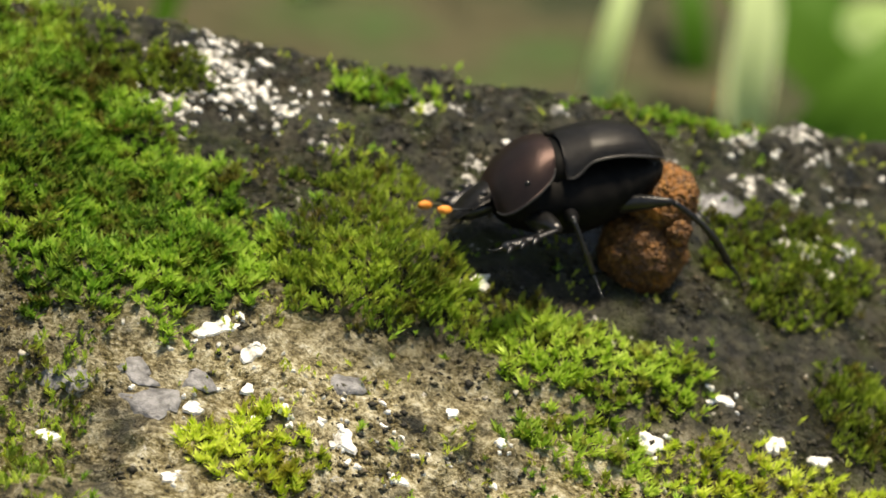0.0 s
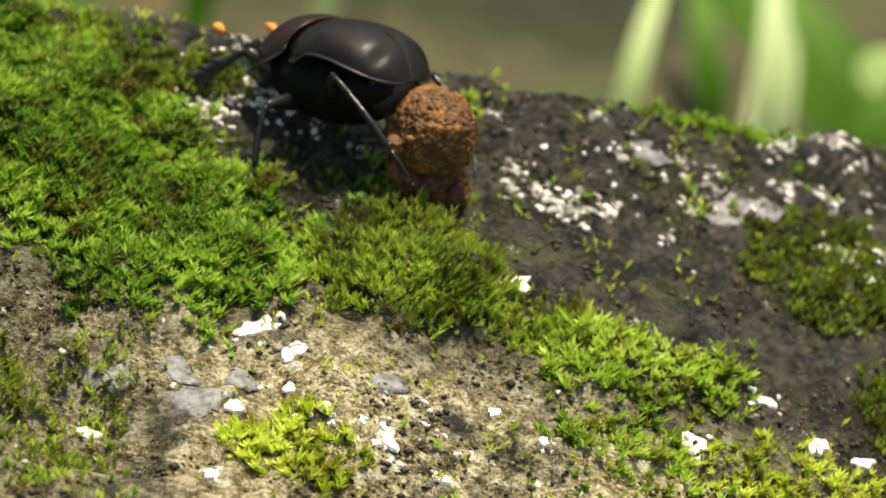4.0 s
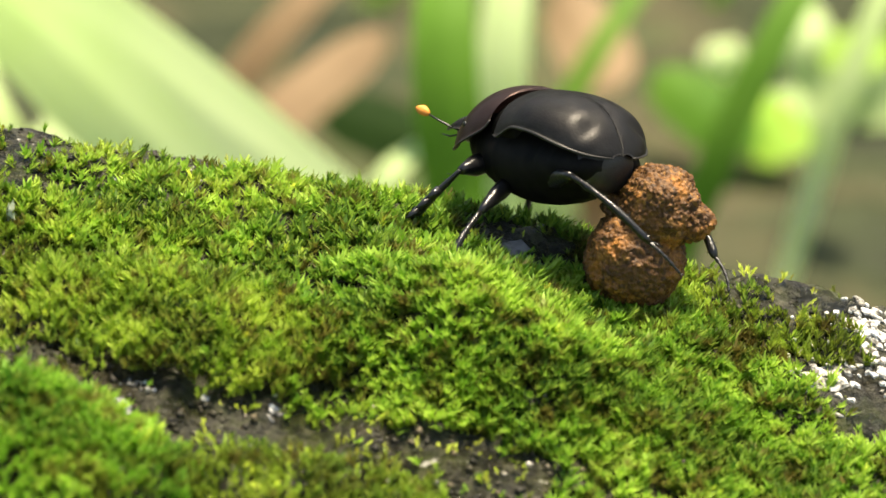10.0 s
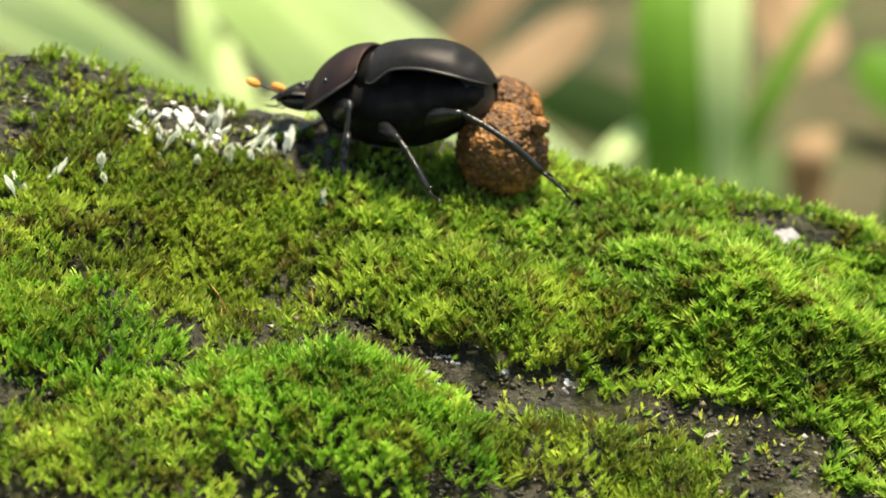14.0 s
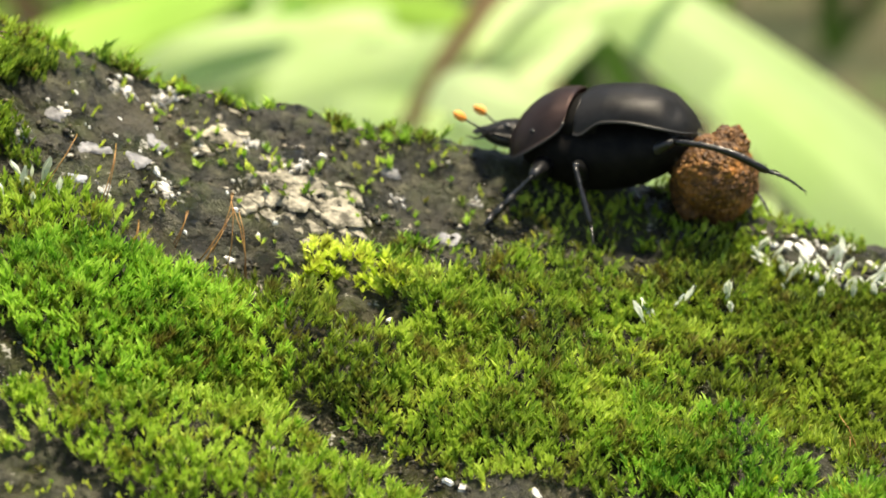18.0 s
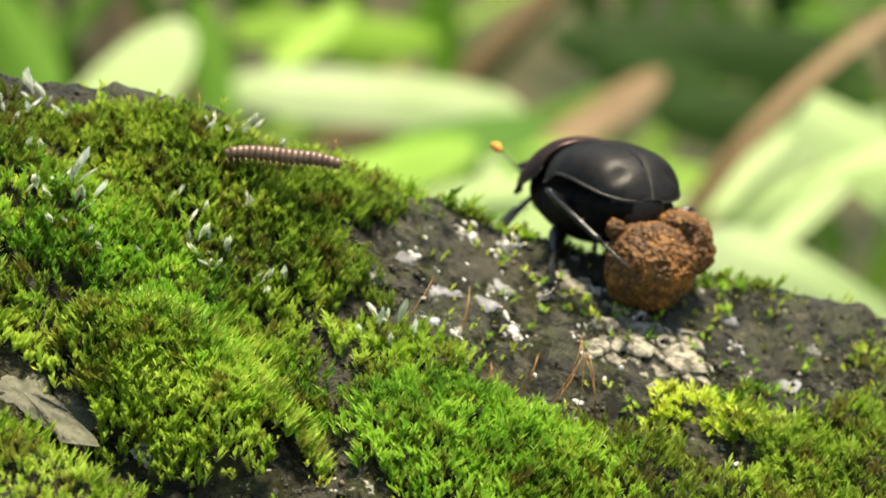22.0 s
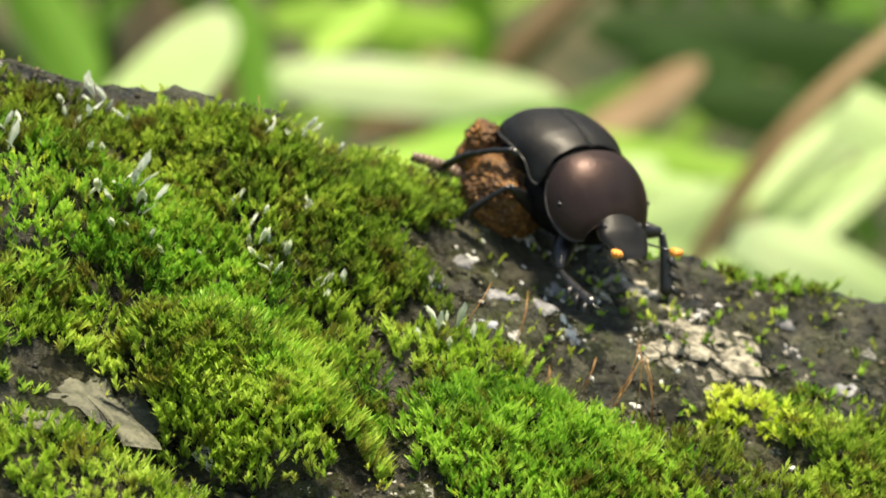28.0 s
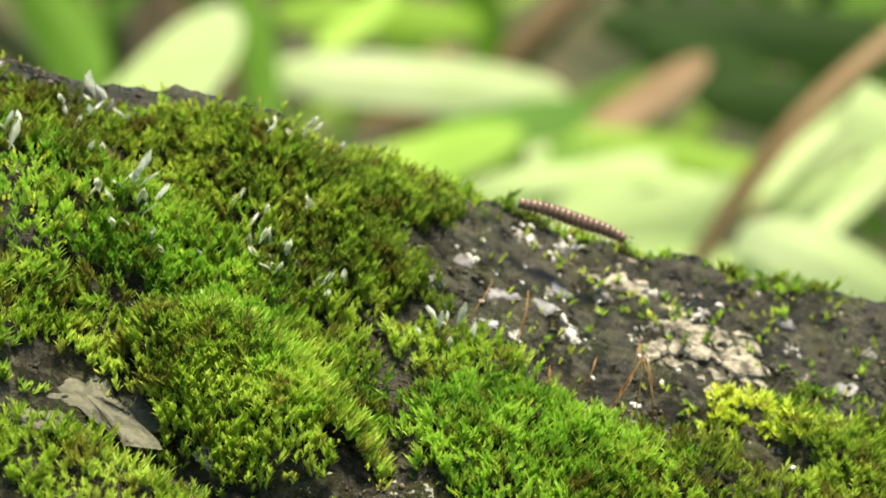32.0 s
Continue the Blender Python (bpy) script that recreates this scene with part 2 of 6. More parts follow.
stalk_mat, nt, b = material("red_brown_stalk", 0.5)
nt.links.new(ramp(nt, noise_node(nt, 600, 3, 0.6, coords(nt)), (0.3, (0.20, 0.08, 0.02)), (0.7, (0.40, 0.22, 0.06))), b.inputs["Base Color"])
milli_mat, nt, b = material("brown_segment", 0.4)
nt.links.new(ramp(nt, noise_node(nt, 1800, 4, 0.6, coords(nt)), (0.3, (0.085, 0.050, 0.034)), (0.7, (0.20, 0.125, 0.088))), b.inputs["Base Color"])
soil_mat, nt, b = material("leafy_soil", 0.9)
co = coords(nt)
col = ramp(nt, noise_node(nt, 7, 5, 0.6, co), (0.34, (0.007, 0.010, 0.003)), (0.46, (0.022, 0.032, 0.007)), (0.54, (0.060, 0.052, 0.022)), (0.66, (0.03, 0.07, 0.010)))
nt.links.new(col, b.inputs["Base Color"])
bump(nt, b, noise_node(nt, 20, 5, 0.6, co), 1.0, 0.03)


# ---- mesh helpers ----
def mesh_object(name, verts, faces, mat, parent=None, smooth=False, scale=MM):
    """One mesh from arrays in millimetres."""
    me = bpy.data.meshes.new(name)
    v = np.asarray(verts, np.float32) * scale
    if isinstance(faces, np.ndarray):
        k = faces.shape[1]
        me.vertices.add(len(v))
        me.vertices.foreach_set("co", v.ravel())
        me.loops.add(faces.size)
        me.loops.foreach_set("vertex_index", faces.ravel().astype(np.int32))
        me.polygons.add(len(faces))
        me.polygons.foreach_set("loop_start", np.arange(0, faces.size, k, dtype=np.int32))
        me.update(calc_edges=True)
    else:
        me.from_pydata([tuple(map(float, p)) for p in v], [], faces)
    me.validate()
    if smooth:
        me.polygons.foreach_set("use_smooth", np.ones(len(me.polygons), bool))
    me.materials.append(mat)
    ob = new(name, me)
    if parent is not None:
        ob.parent = parent
    return ob


def part(name, bm, mat, parent, label="", smooth=True):
    """Links a bmesh, in millimetres, as one mesh object under a thing."""
    bmesh.ops.scale(bm, vec=(MM, MM, MM), verts=bm.verts)
    me = bpy.data.meshes.new(name)
    bm.to_mesh(me)
    bm.free()
    if smooth:
        me.polygons.foreach_set("use_smooth", np.ones(len(me.polygons), bool))
    me.materials.append(mat)
    ob = new(name, me)
    ob.parent = parent
    if label:
        tagged(ob, label)
    return ob


def grid_faces(nu, nv, closed=False):
    f = []
    for i in range(nu - 1):
        for j in range(nv - (0 if closed else 1)):
            k = (j + 1) % nv
            f.append((i * nv + j, i * nv + k, (i + 1) * nv + k, (i + 1) * nv + j))
    return f


def tube(points, radii, sides=8):
    """Bmesh of a tapered tube along points."""
    bm = bmesh.new()
    pts = [Vector(p) for p in points]
    rings = []
    for i, p in enumerate(pts):
        d = (pts[min(i + 1, len(pts) - 1)] - pts[max(i - 1, 0)]).normalized()
        a = d.cross(Vector((0.13, 0.27, 1))).normalized()
        c = d.cross(a)
        rings.append([bm.verts.new(p + radii[i] * (a * math.cos(2 * math.pi * k / sides) + c * math.sin(2 * math.pi * k / sides))) for k in range(sides)])
    for r0, r1 in zip(rings, rings[1:]):
        for k in range(sides):
            bm.faces.new((r0[k], r0[(k + 1) % sides], r1[(k + 1) % sides], r1[k]))
    bm.faces.new(rings[0][::-1])
    bm.faces.new(rings[-1])
    bmesh.ops.recalc_face_normals(bm, faces=bm.faces)
    return bm


def ellipsoid(cx, cy, cz, rx, ry, rz, u=20, v=14):
    bm = bmesh.new()
    bmesh.ops.create_uvsphere(bm, u_segments=u, v_segments=v, radius=1)
    bmesh.ops.scale(bm, vec=(rx, ry, rz), verts=bm.verts)
    bmesh.ops.translate(bm, vec=(cx, cy, cz), verts=bm.verts)
    return bm


# ---- the rock ----
def ridge(x):
    return 227.28 + 0.1973 * x + 0.00285 * x**2 + 3.1755e-5 * x**3 + 5.64e-8 * x**4


def crest(x):
    u = (x + 60) / 90
    return -8.58 * u**3 + 6.06 * u**2 - 19.62 * u - 88.27


BUMPS = ((-134, 193, 10, 4, -1.0), (-39, 214, 8, 5, -1.5), (-47, 208, 11, 7, 3.6), (-153, 175, 10, 8, 4.5), (-147, 152, 8, 5, -4.0), (-140, 165, 4, 4, -1.8), (-27, 181, 7, 5, -2.5), (-85, 195, 7, 5, -1.5))
MOUNDS = []


def value_noise(x, y, cell, seed):
    """Smooth random relief over the plan, arrays in millimetres."""
    gx, gy = x / cell, y / cell
    ix, iy = np.floor(gx).astype(int), np.floor(gy).astype(int)
    fx, fy = gx - ix, gy - iy
    fx, fy = fx * fx * (3 - 2 * fx), fy * fy * (3 - 2 * fy)

    def r(a, b):
        h = np.sin(a * 127.1 + b * 311.7 + seed * 74.7) * 43758.5453
        return h - np.floor(h)

    return (r(ix, iy) * (1 - fx) + r(ix + 1, iy) * fx) * (1 - fy) + (r(ix, iy + 1) * (1 - fx) + r(ix + 1, iy + 1) * fx) * fy - 0.5


def rock_height(x, y, rough=True):
    x, y = np.asarray(x, float), np.asarray(y, float)
    xc = np.clip(x, -200, 70)
    z = crest(xc) + 0.25 * (y - 200)
    for cx, cy, rx, ry, h in BUMPS:
        z = z + h * np.exp(-((x - cx) / rx) ** 2 - ((y - cy) / ry) ** 2)
    over = np.maximum(y - ridge(xc) + 1.5, 0)
    z = z - np.where(over < 8, over**2 / 10, 6.4 + (over - 8) * 1.6 + (over - 8) ** 2 * 0.05)
    near = np.maximum(145 - y, 0)
    z = z - near**2 / 60
    if rough:
        z = z + 1.6 * value_noise(x, y, 9, 1) + 1.1 * value_noise(x, y, 3.7, 2) + 0.75 * value_noise(x, y, 1.6, 3) + 0.55 * value_noise(x, y, 0.85, 4)
    return z


def ground_height(x, y):
    """The rock with its moss cushions."""
    z = rock_height(x, y, True)
    top = np.zeros_like(z)
    for cx, cy, rx, ry, ca, sa, h in MOUNDS:
        u, v = ((x - cx) * ca + (y - cy) * sa) / rx, (-(x - cx) * sa + (y - cy) * ca) / ry
        top = np.maximum(top, h * np.clip(1.1 - (u * u + v * v), 0, 1) ** 0.6)
    return z + top * np.clip((ridge(np.clip(x, -200, 70)) - y + 2) / 9, 0.15, 1)


xs = np.concatenate([np.arange(-420, -190, 6.0), np.arange(-190, 60, 0.45), np.arange(60, 300, 6.0)])
ys = np.concatenate([np.arange(60, 135, 5.0), np.arange(135, 245, 0.45), np.arange(245, 300, 3.0)])
X, Y = np.meshgrid(xs, ys, indexing="ij")
Z = np.maximum(rock_height(X, Y), -400)
idx = np.arange(X.size).reshape(X.shape)
quads = np.stack([idx[:-1, :-1], idx[1:, :-1], idx[1:, 1:], idx[:-1, 1:]], -1).reshape(-1, 4)
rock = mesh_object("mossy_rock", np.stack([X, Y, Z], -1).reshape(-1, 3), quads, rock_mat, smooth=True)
tagged(rock, "dark weathered stone ridge with soil and pale crusts", "rock", kind="structure")

# the earth around and below, out to the horizon
gx = np.concatenate([[-60000, -9000], np.linspace(-3000, 3000, 40), [9000, 60000]])
GX, GY = np.meshgrid(gx, gx + 1200, indexing="ij")
GZ = -330 + 40 * value_noise(GX, GY, 260, 7)
GZ = GZ + np.clip((GY - 1300) / 900, 0, 1) ** 1.3 * 900 * (np.abs(GX) < 5000)
gi = np.arange(GX.size).reshape(GX.shape)
gq = np.stack([gi[:-1, :-1], gi[1:, :-1], gi[1:, 1:], gi[:-1, 1:]], -1).reshape(-1, 4)
tagged(mesh_object("ground", np.stack([GX, GY, GZ], -1).reshape(-1, 3), gq, soil_mat, smooth=True), "shady leaf-littered earth bank behind the rock", "ground", kind="structure")


# ---- moss ----
rng = np.random.default_rng(5)


def shoot(kind, seed):
    """One moss shoot about 1.3 mm tall: pointed leaves round a stem. Triangles."""
    r = np.random.default_rng(seed)
    v, f = [], []
    n = {"star": 11, "fine": 12, "bud": 6}[kind]
    for k in range(n):
        a = k * 2.4 + r.uniform(-0.35, 0.35)
        inner = 1 - k / n
        if kind == "star":
            lift, length, width, base, curl = r.uniform(0.35, 0.85) * (0.3 + 0.9 * inner), r.uniform(0.75, 1.15), r.uniform(0.13, 0.19), 0.3 + 0.5 * k / n, 0.35
        elif kind == "bud":
            lift, length, width, base, curl = r.uniform(0.12, 0.3) * inner, r.uniform(1.1, 1.5), r.uniform(0.2, 0.27), 0.2 + 0.2 * k / n, -0.1
        else:
            lift, length, width, base, curl = r.uniform(0.2, 0.55) * (0.35 + 0.85 * inner), r.uniform(0.6, 1.0), r.uniform(0.075, 0.105), 0.1 + 0.75 * k / n, r.uniform(0.1, 0.8)
        out, side = np.array([math.cos(a), math.sin(a), 0]), np.array([-math.sin(a), math.cos(a), 0])
        up = np.array([0, 0, 1.0])
        d0 = out * math.sin(lift) + up * math.cos(lift)
        d1 = out * math.sin(lift + 0.5 * curl) + up * math.cos(lift + 0.5 * curl)
        d2 = out * math.sin(lift + curl) + up * math.cos(lift + curl)
        keel = -out * width * 0.45
        p0 = np.array([0, 0, base])
        p1 = p0 + d0 * length * 0.4
        p2 = p1 + d1 * length * 0.35
        p3 = p2 + d2 * length * 0.25
        i = len(v)
        p1 = p0 + (p2 - p0) * 0.75 + (p1 - p0) * 0.25 if kind != "star" else p1
        v += [p0, p1 + side * width, p1 - side * width, p1 - keel * 0.9, p3]
        f += [(i, i + 1, i + 3), (i, i + 3, i + 2), (i + 1, i + 4, i + 3), (i + 3, i + 4, i + 2)]
    return np.array(v), np.array(f)


SHOOTS = {k: [shoot(k, s) for s in range(7)] for k in ("star", "fine", "bud")}


def spread(name, kind, px, py, size, lean=0.3, mat=None, label="", sink=0.25):
    """A stand of shoots at plan places, as one mesh."""
    n = len(px)
    pz = ground_height(px, py)
    which = rng.integers(0, 7, n)
    e = 0.6
    nx, ny = -(ground_height(px + e, py) - pz) / e, -(ground_height(px, py + e) - pz) / e
    vs, fs, at = [], [], 0
    for k in range(7):
        sel = np.where(which == k)[0]
        if not len(sel):
            continue
        v, f = SHOOTS[kind][k]
        m = len(sel)
        a = rng.uniform(0, 6.283, m)
        s = size[sel] * rng.uniform(0.6, 1.35, m)
        tx, ty = np.clip(nx[sel], -1, 1) * 0.45 + rng.normal(0, lean, m), np.clip(ny[sel], -1, 1) * 0.45 + rng.normal(0, lean, m)
        c, q = np.cos(a), np.sin(a)
        x = (v[None, :, 0] * c[:, None] - v[None, :, 1] * q[:, None]) * s[:, None]
        y = (v[None, :, 0] * q[:, None] + v[None, :, 1] * c[:, None]) * s[:, None]
        z = v[None, :, 2] * s[:, None]
        x, y = x + z * tx[:, None] + px[sel][:, None], y + z * ty[:, None] + py[sel][:, None]
        z = z + pz[sel][:, None] - sink
        vs.append(np.stack([x, y, z], -1).reshape(-1, 3))
        fs.append((f[None] + (np.arange(m) * len(v))[:, None, None] + at).reshape(-1, 3))
        at += m * len(v)
    ob = mesh_object(name, np.concatenate(vs), np.concatenate(fs), mat or MOSS[kind])
    return tagged(ob, label or "short green moss growing on the stone", "moss", kind="stuff")


STANDS = []
BARE = []


def bare(cx, cy, rx, ry, turn):
    """Notes a stretch of stone on which no moss grows."""
    BARE.append((cx, cy, rx, ry, math.cos(radians(turn) * 0.55), math.sin(radians(turn) * 0.55)))


def mossy(px, py):
    """Where moss may stand: outside the bare stretches, whose edges are uneven."""
    ok = np.ones(len(px), bool)
    ragged = 0.7 * value_noise(px, py, 2.4, 91) + 0.4 * value_noise(px, py, 1.0, 92)
    for cx, cy, rx, ry, ca, sa in BARE:
        u, v = ((px - cx) * ca + (py - cy) * sa) / rx, (-(px - cx) * sa + (py - cy) * ca) / ry
        ok &= u * u + v * v + ragged > 1
    return ok



def moss_patch(kind, cx, cy, rx, ry, turn, height):
    """Notes one patch of moss: an uneven ellipse, with a cushion below it."""
    a = radians(turn) * 0.55
    MOUNDS.append((cx, cy, rx, ry, math.cos(a), math.sin(a), max(height - 1.1, 0) * 1.15))
    STANDS.append((kind, cx, cy, rx * 0.93, ry * 0.93, a, height))


bare(-62.1, 192.8, 8.4, 2.2, 25)
bare(-48.8, 195.5, 7.0, 1.9, 22)
bare(-46.9, 219.2, 3.9, 2.7, 30)
bare(-136.2, 158.3, 2.8, 1.1, 44)
bare(-153.3, 149.1, 5.2, 2.3, 69)
bare(-64.8, 192.4, 6.1, 2.3, 27)
bare(-115.1, 181.3, 2.5, 2.5, 42)
bare(-38.5, 190.6, 7.5, 2.5, 22)
bare(-42.7, 196.0, 4.4, 1.3, 21)
bare(-89.2, 209.2, 6.5, 2.3, 32)
bare(-128.8, 189.0, 12.1, 6.7, 49)
bare(-95.6, 174.1, 4.6, 2.1, 34)
bare(-14.0, 207.7, 4.0, 2.1, 23)
bare(-46.2, 219.5, 2.8, 2.9, 31)
bare(-134.3, 183.8, 11.0, 4.7, 52)
moss_patch("star", -27.2, 196.5, 13.5, 6.8, 22, 1.2)
moss_patch("star", -41.8, 207.8, 17.9, 8.1, 24, 1.0)
moss_patch("dark", -6.8, 203.2, 7.3, 5.6, 23, 3.2)
moss_patch("fine", 2.4, 201.6, 6.8, 3.2, 24, 1.2)
moss_patch("bright", 10.7, 200.0, 9.2, 4.8, 25, 1.2)
moss_patch("yellow", -12.1, 182.1, 5.2, 4.0, 19, 1.4)
moss_patch("bright", 10.8, 191.5, 5.8, 3.2, 24, 1.2)
moss_patch("yellow", 23.7, 195.4, 10.4, 3.0, 27, 1.2)
# the next two are dark moss, with shade also put into the tone
moss_patch("dark", 25.5, 218.8, 7.9, 7.1, 29, 1.2)
moss_patch("dark", 31.7, 205.5, 4.6, 5.3, 29, 1.2)
moss_patch("dark", -40.5, 180.7, 11.4, 4.5, 24, 2.0)
moss_patch("dark", -47.8, 185.1, 5.7, 8.0, 22, 1.5)
moss_patch("star", 14.7, 230.9, 8.5, 1.5, 28, 1.0)
moss_patch("star", -7.2, 224.0, 6.2, 2.2, 24, 1.0)
# medium olive moss in the next two, darkened in colour for dappled shade
moss_patch("dark", -28.0, 217.8, 8.2, 3.3, 25, 1.2)
moss_patch("dark", -35.1, 217.3, 4.5, 4.3, 29, 1.2)
moss_patch("fine", -65.5, 199.7, 11.5, 5.5, 21, 3.2)
moss_patch("star", -48.4, 213.0, 16.2, 9.5, 26, 1.5)
moss_patch("star", -39.1, 202.6, 24.1, 4.6, 24, 1.2)
moss_patch("star", -58.8, 218.7, 26.8, 3.5, 27, 1.2)
moss_patch("vivid", -68.5, 186.6, 5.6, 4.6, 26, 2.5)
moss_patch("fine", -64.9, 200.1, 12.6, 5.3, 20, 2.6)
moss_patch("star", -41.0, 208.9, 16.3, 11.9, 26, 1.5)
moss_patch("dark", -84.2, 199.0, 7.8, 10.2, 27, 1.2)
moss_patch("vivid", -71.3, 182.2, 12.2, 6.1, 27, 4.6)
moss_patch("dark", -56.4, 187.5, 5.9, 3.5, 25, 2.2)
moss_patch("fine", -82.9, 174.2, 7.4, 6.3, 28, 2.5)
moss_patch("fine", -103.0, 184.7, 12.0, 11.8, 39, 2.2)
moss_patch("dark", -90.2, 199.6, 9.9, 11.7, 35, 1.5)
moss_patch("yellow", -117.3, 185.0, 4.7, 2.7, 43, 1.8)
moss_patch("dark", -117.6, 175.2, 6.9, 5.6, 42, 2.6)
moss_patch("vivid", -127.7, 168.0, 9.1, 6.7, 45, 2.8)
moss_patch("lime", -117.6, 161.5, 13.7, 5.8, 42, 2.8)
moss_patch("fine", -146.8, 178.7, 7.5, 6.5, 67, 1.8)
moss_patch("fine", -142.2, 164.8, 4.2, 4.9, 53, 2.5)
moss_patch("dark", -158.1, 168.8, 18.1, 3.5, 57, 1.8)
moss_patch("vivid", -158.1, 161.3, 13.7, 5.8, 51, 2.6)
moss_patch("fine", -146.9, 174.6, 8.1, 5.0, 61, 1.2)
moss_patch("vivid", -144.9, 160.4, 8.9, 4.8, 48, 3.0)
moss_patch("star", -159.0, 152.5, 5.9, 2.9, 59, 1.4)
moss_patch("vivid", -127.9, 169.2, 12.2, 5.4, 47, 2.8)
moss_patch("lime", -135.9, 172.7, 5.6, 2.6, 48, 2.0)
moss_patch("lime", -149.5, 143.6, 8.2, 3.4, 68, 1.5)
moss_patch("star", -156.6, 147.0, 3.4, 2.8, 66, 1.2)
moss_patch("fine", -111.2, 183.9, 5.2, 6.1, 42, 2.5)
moss_patch("star", -137.7, 192.2, 14.9, 0.9, 56, 0.8)
moss_patch("star", -123.3, 201.0, 5.8, 1.3, 47, 0.9)
moss_patch("fine", -6.8, 199.4, 7.0, 3.7, 23, 2.4)
moss_patch("fine", -156.1, 154.4, 9.1, 2.5, 56, 1.6)
moss_patch("dark", -159.0, 172.4, 11.9, 1.5, 57, 1.2)
moss_patch("fine", -120.1, 169.6, 4.8, 4.6, 43, 1.6)
moss_patch("fine", -144.1, 173.2, 2.8, 2.5, 58, 1.0)
moss_patch("fine", -147.1, 182.5, 5.3, 3.6, 75, 1.0)
moss_patch("fine", -72.8, 204.6, 12.6, 5.6, 24, 1.4)
moss_patch("star", -70.1, 208.5, 10.1, 4.2, 26, 1.2)
moss_patch("star", -31.0, 207.0, 10.4, 7.8, 26, 1.3)
moss_patch("star", -20.5, 203.1, 8.6, 6.5, 22, 1.3)
moss_patch("star", -20.7, 196.8, 8.4, 3.4, 21, 1.3)
moss_patch("dark", -8.4, 212.0, 5.9, 2.8, 23, 0.8)
moss_patch("star", -117.3, 189.4, 2.7, 1.8, 44, 1.0)
moss_patch("fine", -46.1, 178.8, 3.4, 4.5, 21, 1.6)
moss_patch("fine", -151.8, 167.7, 9.8, 4.1, 48, 2.2)
moss_patch("fine", -148.6, 176.2, 8.1, 4.2, 65, 1.8)
moss_patch("vivid", -152.3, 161.6, 9.2, 2.3, 50, 2.0)
moss_patch("fine", -146.1, 169.1, 4.8, 2.1, 50, 1.4)
moss_patch("lime", -155.2, 150.7, 4.8, 1.7, 65, 1.2)
moss_patch("dark", -122.4, 168.4, 4.8, 2.9, 44, 2.0)
moss_patch("dark", -166.5, 166.1, 9.4, 2.4, 53, 1.2)
moss_patch("fine", -158.5, 171.6, 11.7, 2.2, 55, 1.2)
moss_patch("lime", -156.3, 151.2, 6.7, 1.8, 60, 1.6)
moss_patch("vivid", -140.1, 159.2, 4.9, 2.8, 45, 2.0)
moss_patch("fine", -150.3, 152.0, 4.0, 1.9, 65, 1.4)
moss_patch("vivid", -89.9, 182.3, 7.8, 5.7, 32, 2.4)
moss_patch("fine", -88.0, 171.9, 5.9, 4.2, 30, 2.4)
moss_patch("fine", -106.6, 176.1, 9.0, 3.5, 38, 2.0)
moss_patch("fine", -94.2, 183.3, 7.2, 4.2, 35, 2.0)
moss_patch("fine", -143.3, 157.5, 8.1, 2.0, 44, 2.0)
moss_patch("fine", -145.3, 158.2, 7.8, 3.3, 48, 3.0)
moss_patch("fine", -149.7, 157.5, 4.0, 1.5, 42, 2.0)
moss_patch("lime", -144.6, 156.7, 9.0, 4.6, 28, 5.2)
moss_patch("lime", -145.5, 153.9, 8.0, 2.2, 28, 1.6)

WORDS = {"bright": "light green star moss on the stone", "star": "bright green star-shaped moss shoots on the stone", "fine": "dense cushion of fine-leaved green moss on the stone", "yellow": "yellow-green star moss on the stone, sunlight put into its colour", "vivid": "vivid green cushion of fine upright moss on the stone", "lime": "pale lime-green fine moss on the stone", "dark": "dark olive moss with brownish tips on the stone"}
for k, (tone, cx, cy, rx, ry, a, tall) in enumerate(STANDS):
    kind = {"yellow": "star", "bright": "star", "dark": "fine", "vivid": "fine", "lime": "fine"}.get(tone, tone)
    dens = (4.4 if kind == "star" else 7.4) * (1.7 if tall > 4 else 1.0)
    n = int(dens * math.pi * rx * ry * 1.3)
    u, v = rng.uniform(-1.2, 1.2, n), rng.uniform(-1.2, 1.2, n)
    edge = u * u + v * v + 0.9 * value_noise(u * rx + cx, v * ry + cy, 2.6, 20 + k) + 0.5 * value_noise(u * rx + cx, v * ry + cy, 1.1, 40 + k)
    keep = edge < 1.0
    u, v = u[keep] * rx, v[keep] * ry
    px, py = cx + u * math.cos(a) - v * math.sin(a), cy + u * math.sin(a) + v * math.cos(a)
    keep = (py < ridge(px) + 3) & mossy(px, py)
    px, py = px[keep], py[keep]
    size = np.full(len(px), {"yellow": 0.78, "bright": 0.84, "star": 0.88}.get(tone, 0.86)) * (1 + 0.35 * value_noise(px, py, 3, 80 + k))
    spread("moss_cushion" if kind == "fine" else "moss_patch", kind, px, py, size, 0.3 if kind == "star" else 0.25, MOSS["lime" if tone == "bright" else tone], WORDS[tone], 0.7)

# low moss between the cushions, and thin scattered shoots over the rest of the stone
n = 12000
px, py = rng.uniform(-112, -24, n), rng.uniform(172, 226, n)
keep = (py < ridge(px) + 2) & (value_noise(px, py, 7, 62) + 0.6 * value_noise(px, py, 2.2, 63) > -0.02) & mossy(px, py)
spread("low_moss", "fine", px[keep], py[keep], np.full(keep.sum(), 0.75), 0.35, sink=0.5, label="low olive-green moss between the cushions")
n = 6000
px, py = rng.uniform(-185, 48, n), rng.uniform(140, 240, n)
keep = (py < ridge(px) + 2) & (value_noise(px, py, 6, 60) + 0.6 * value_noise(px, py, 2, 61) > 0.12)
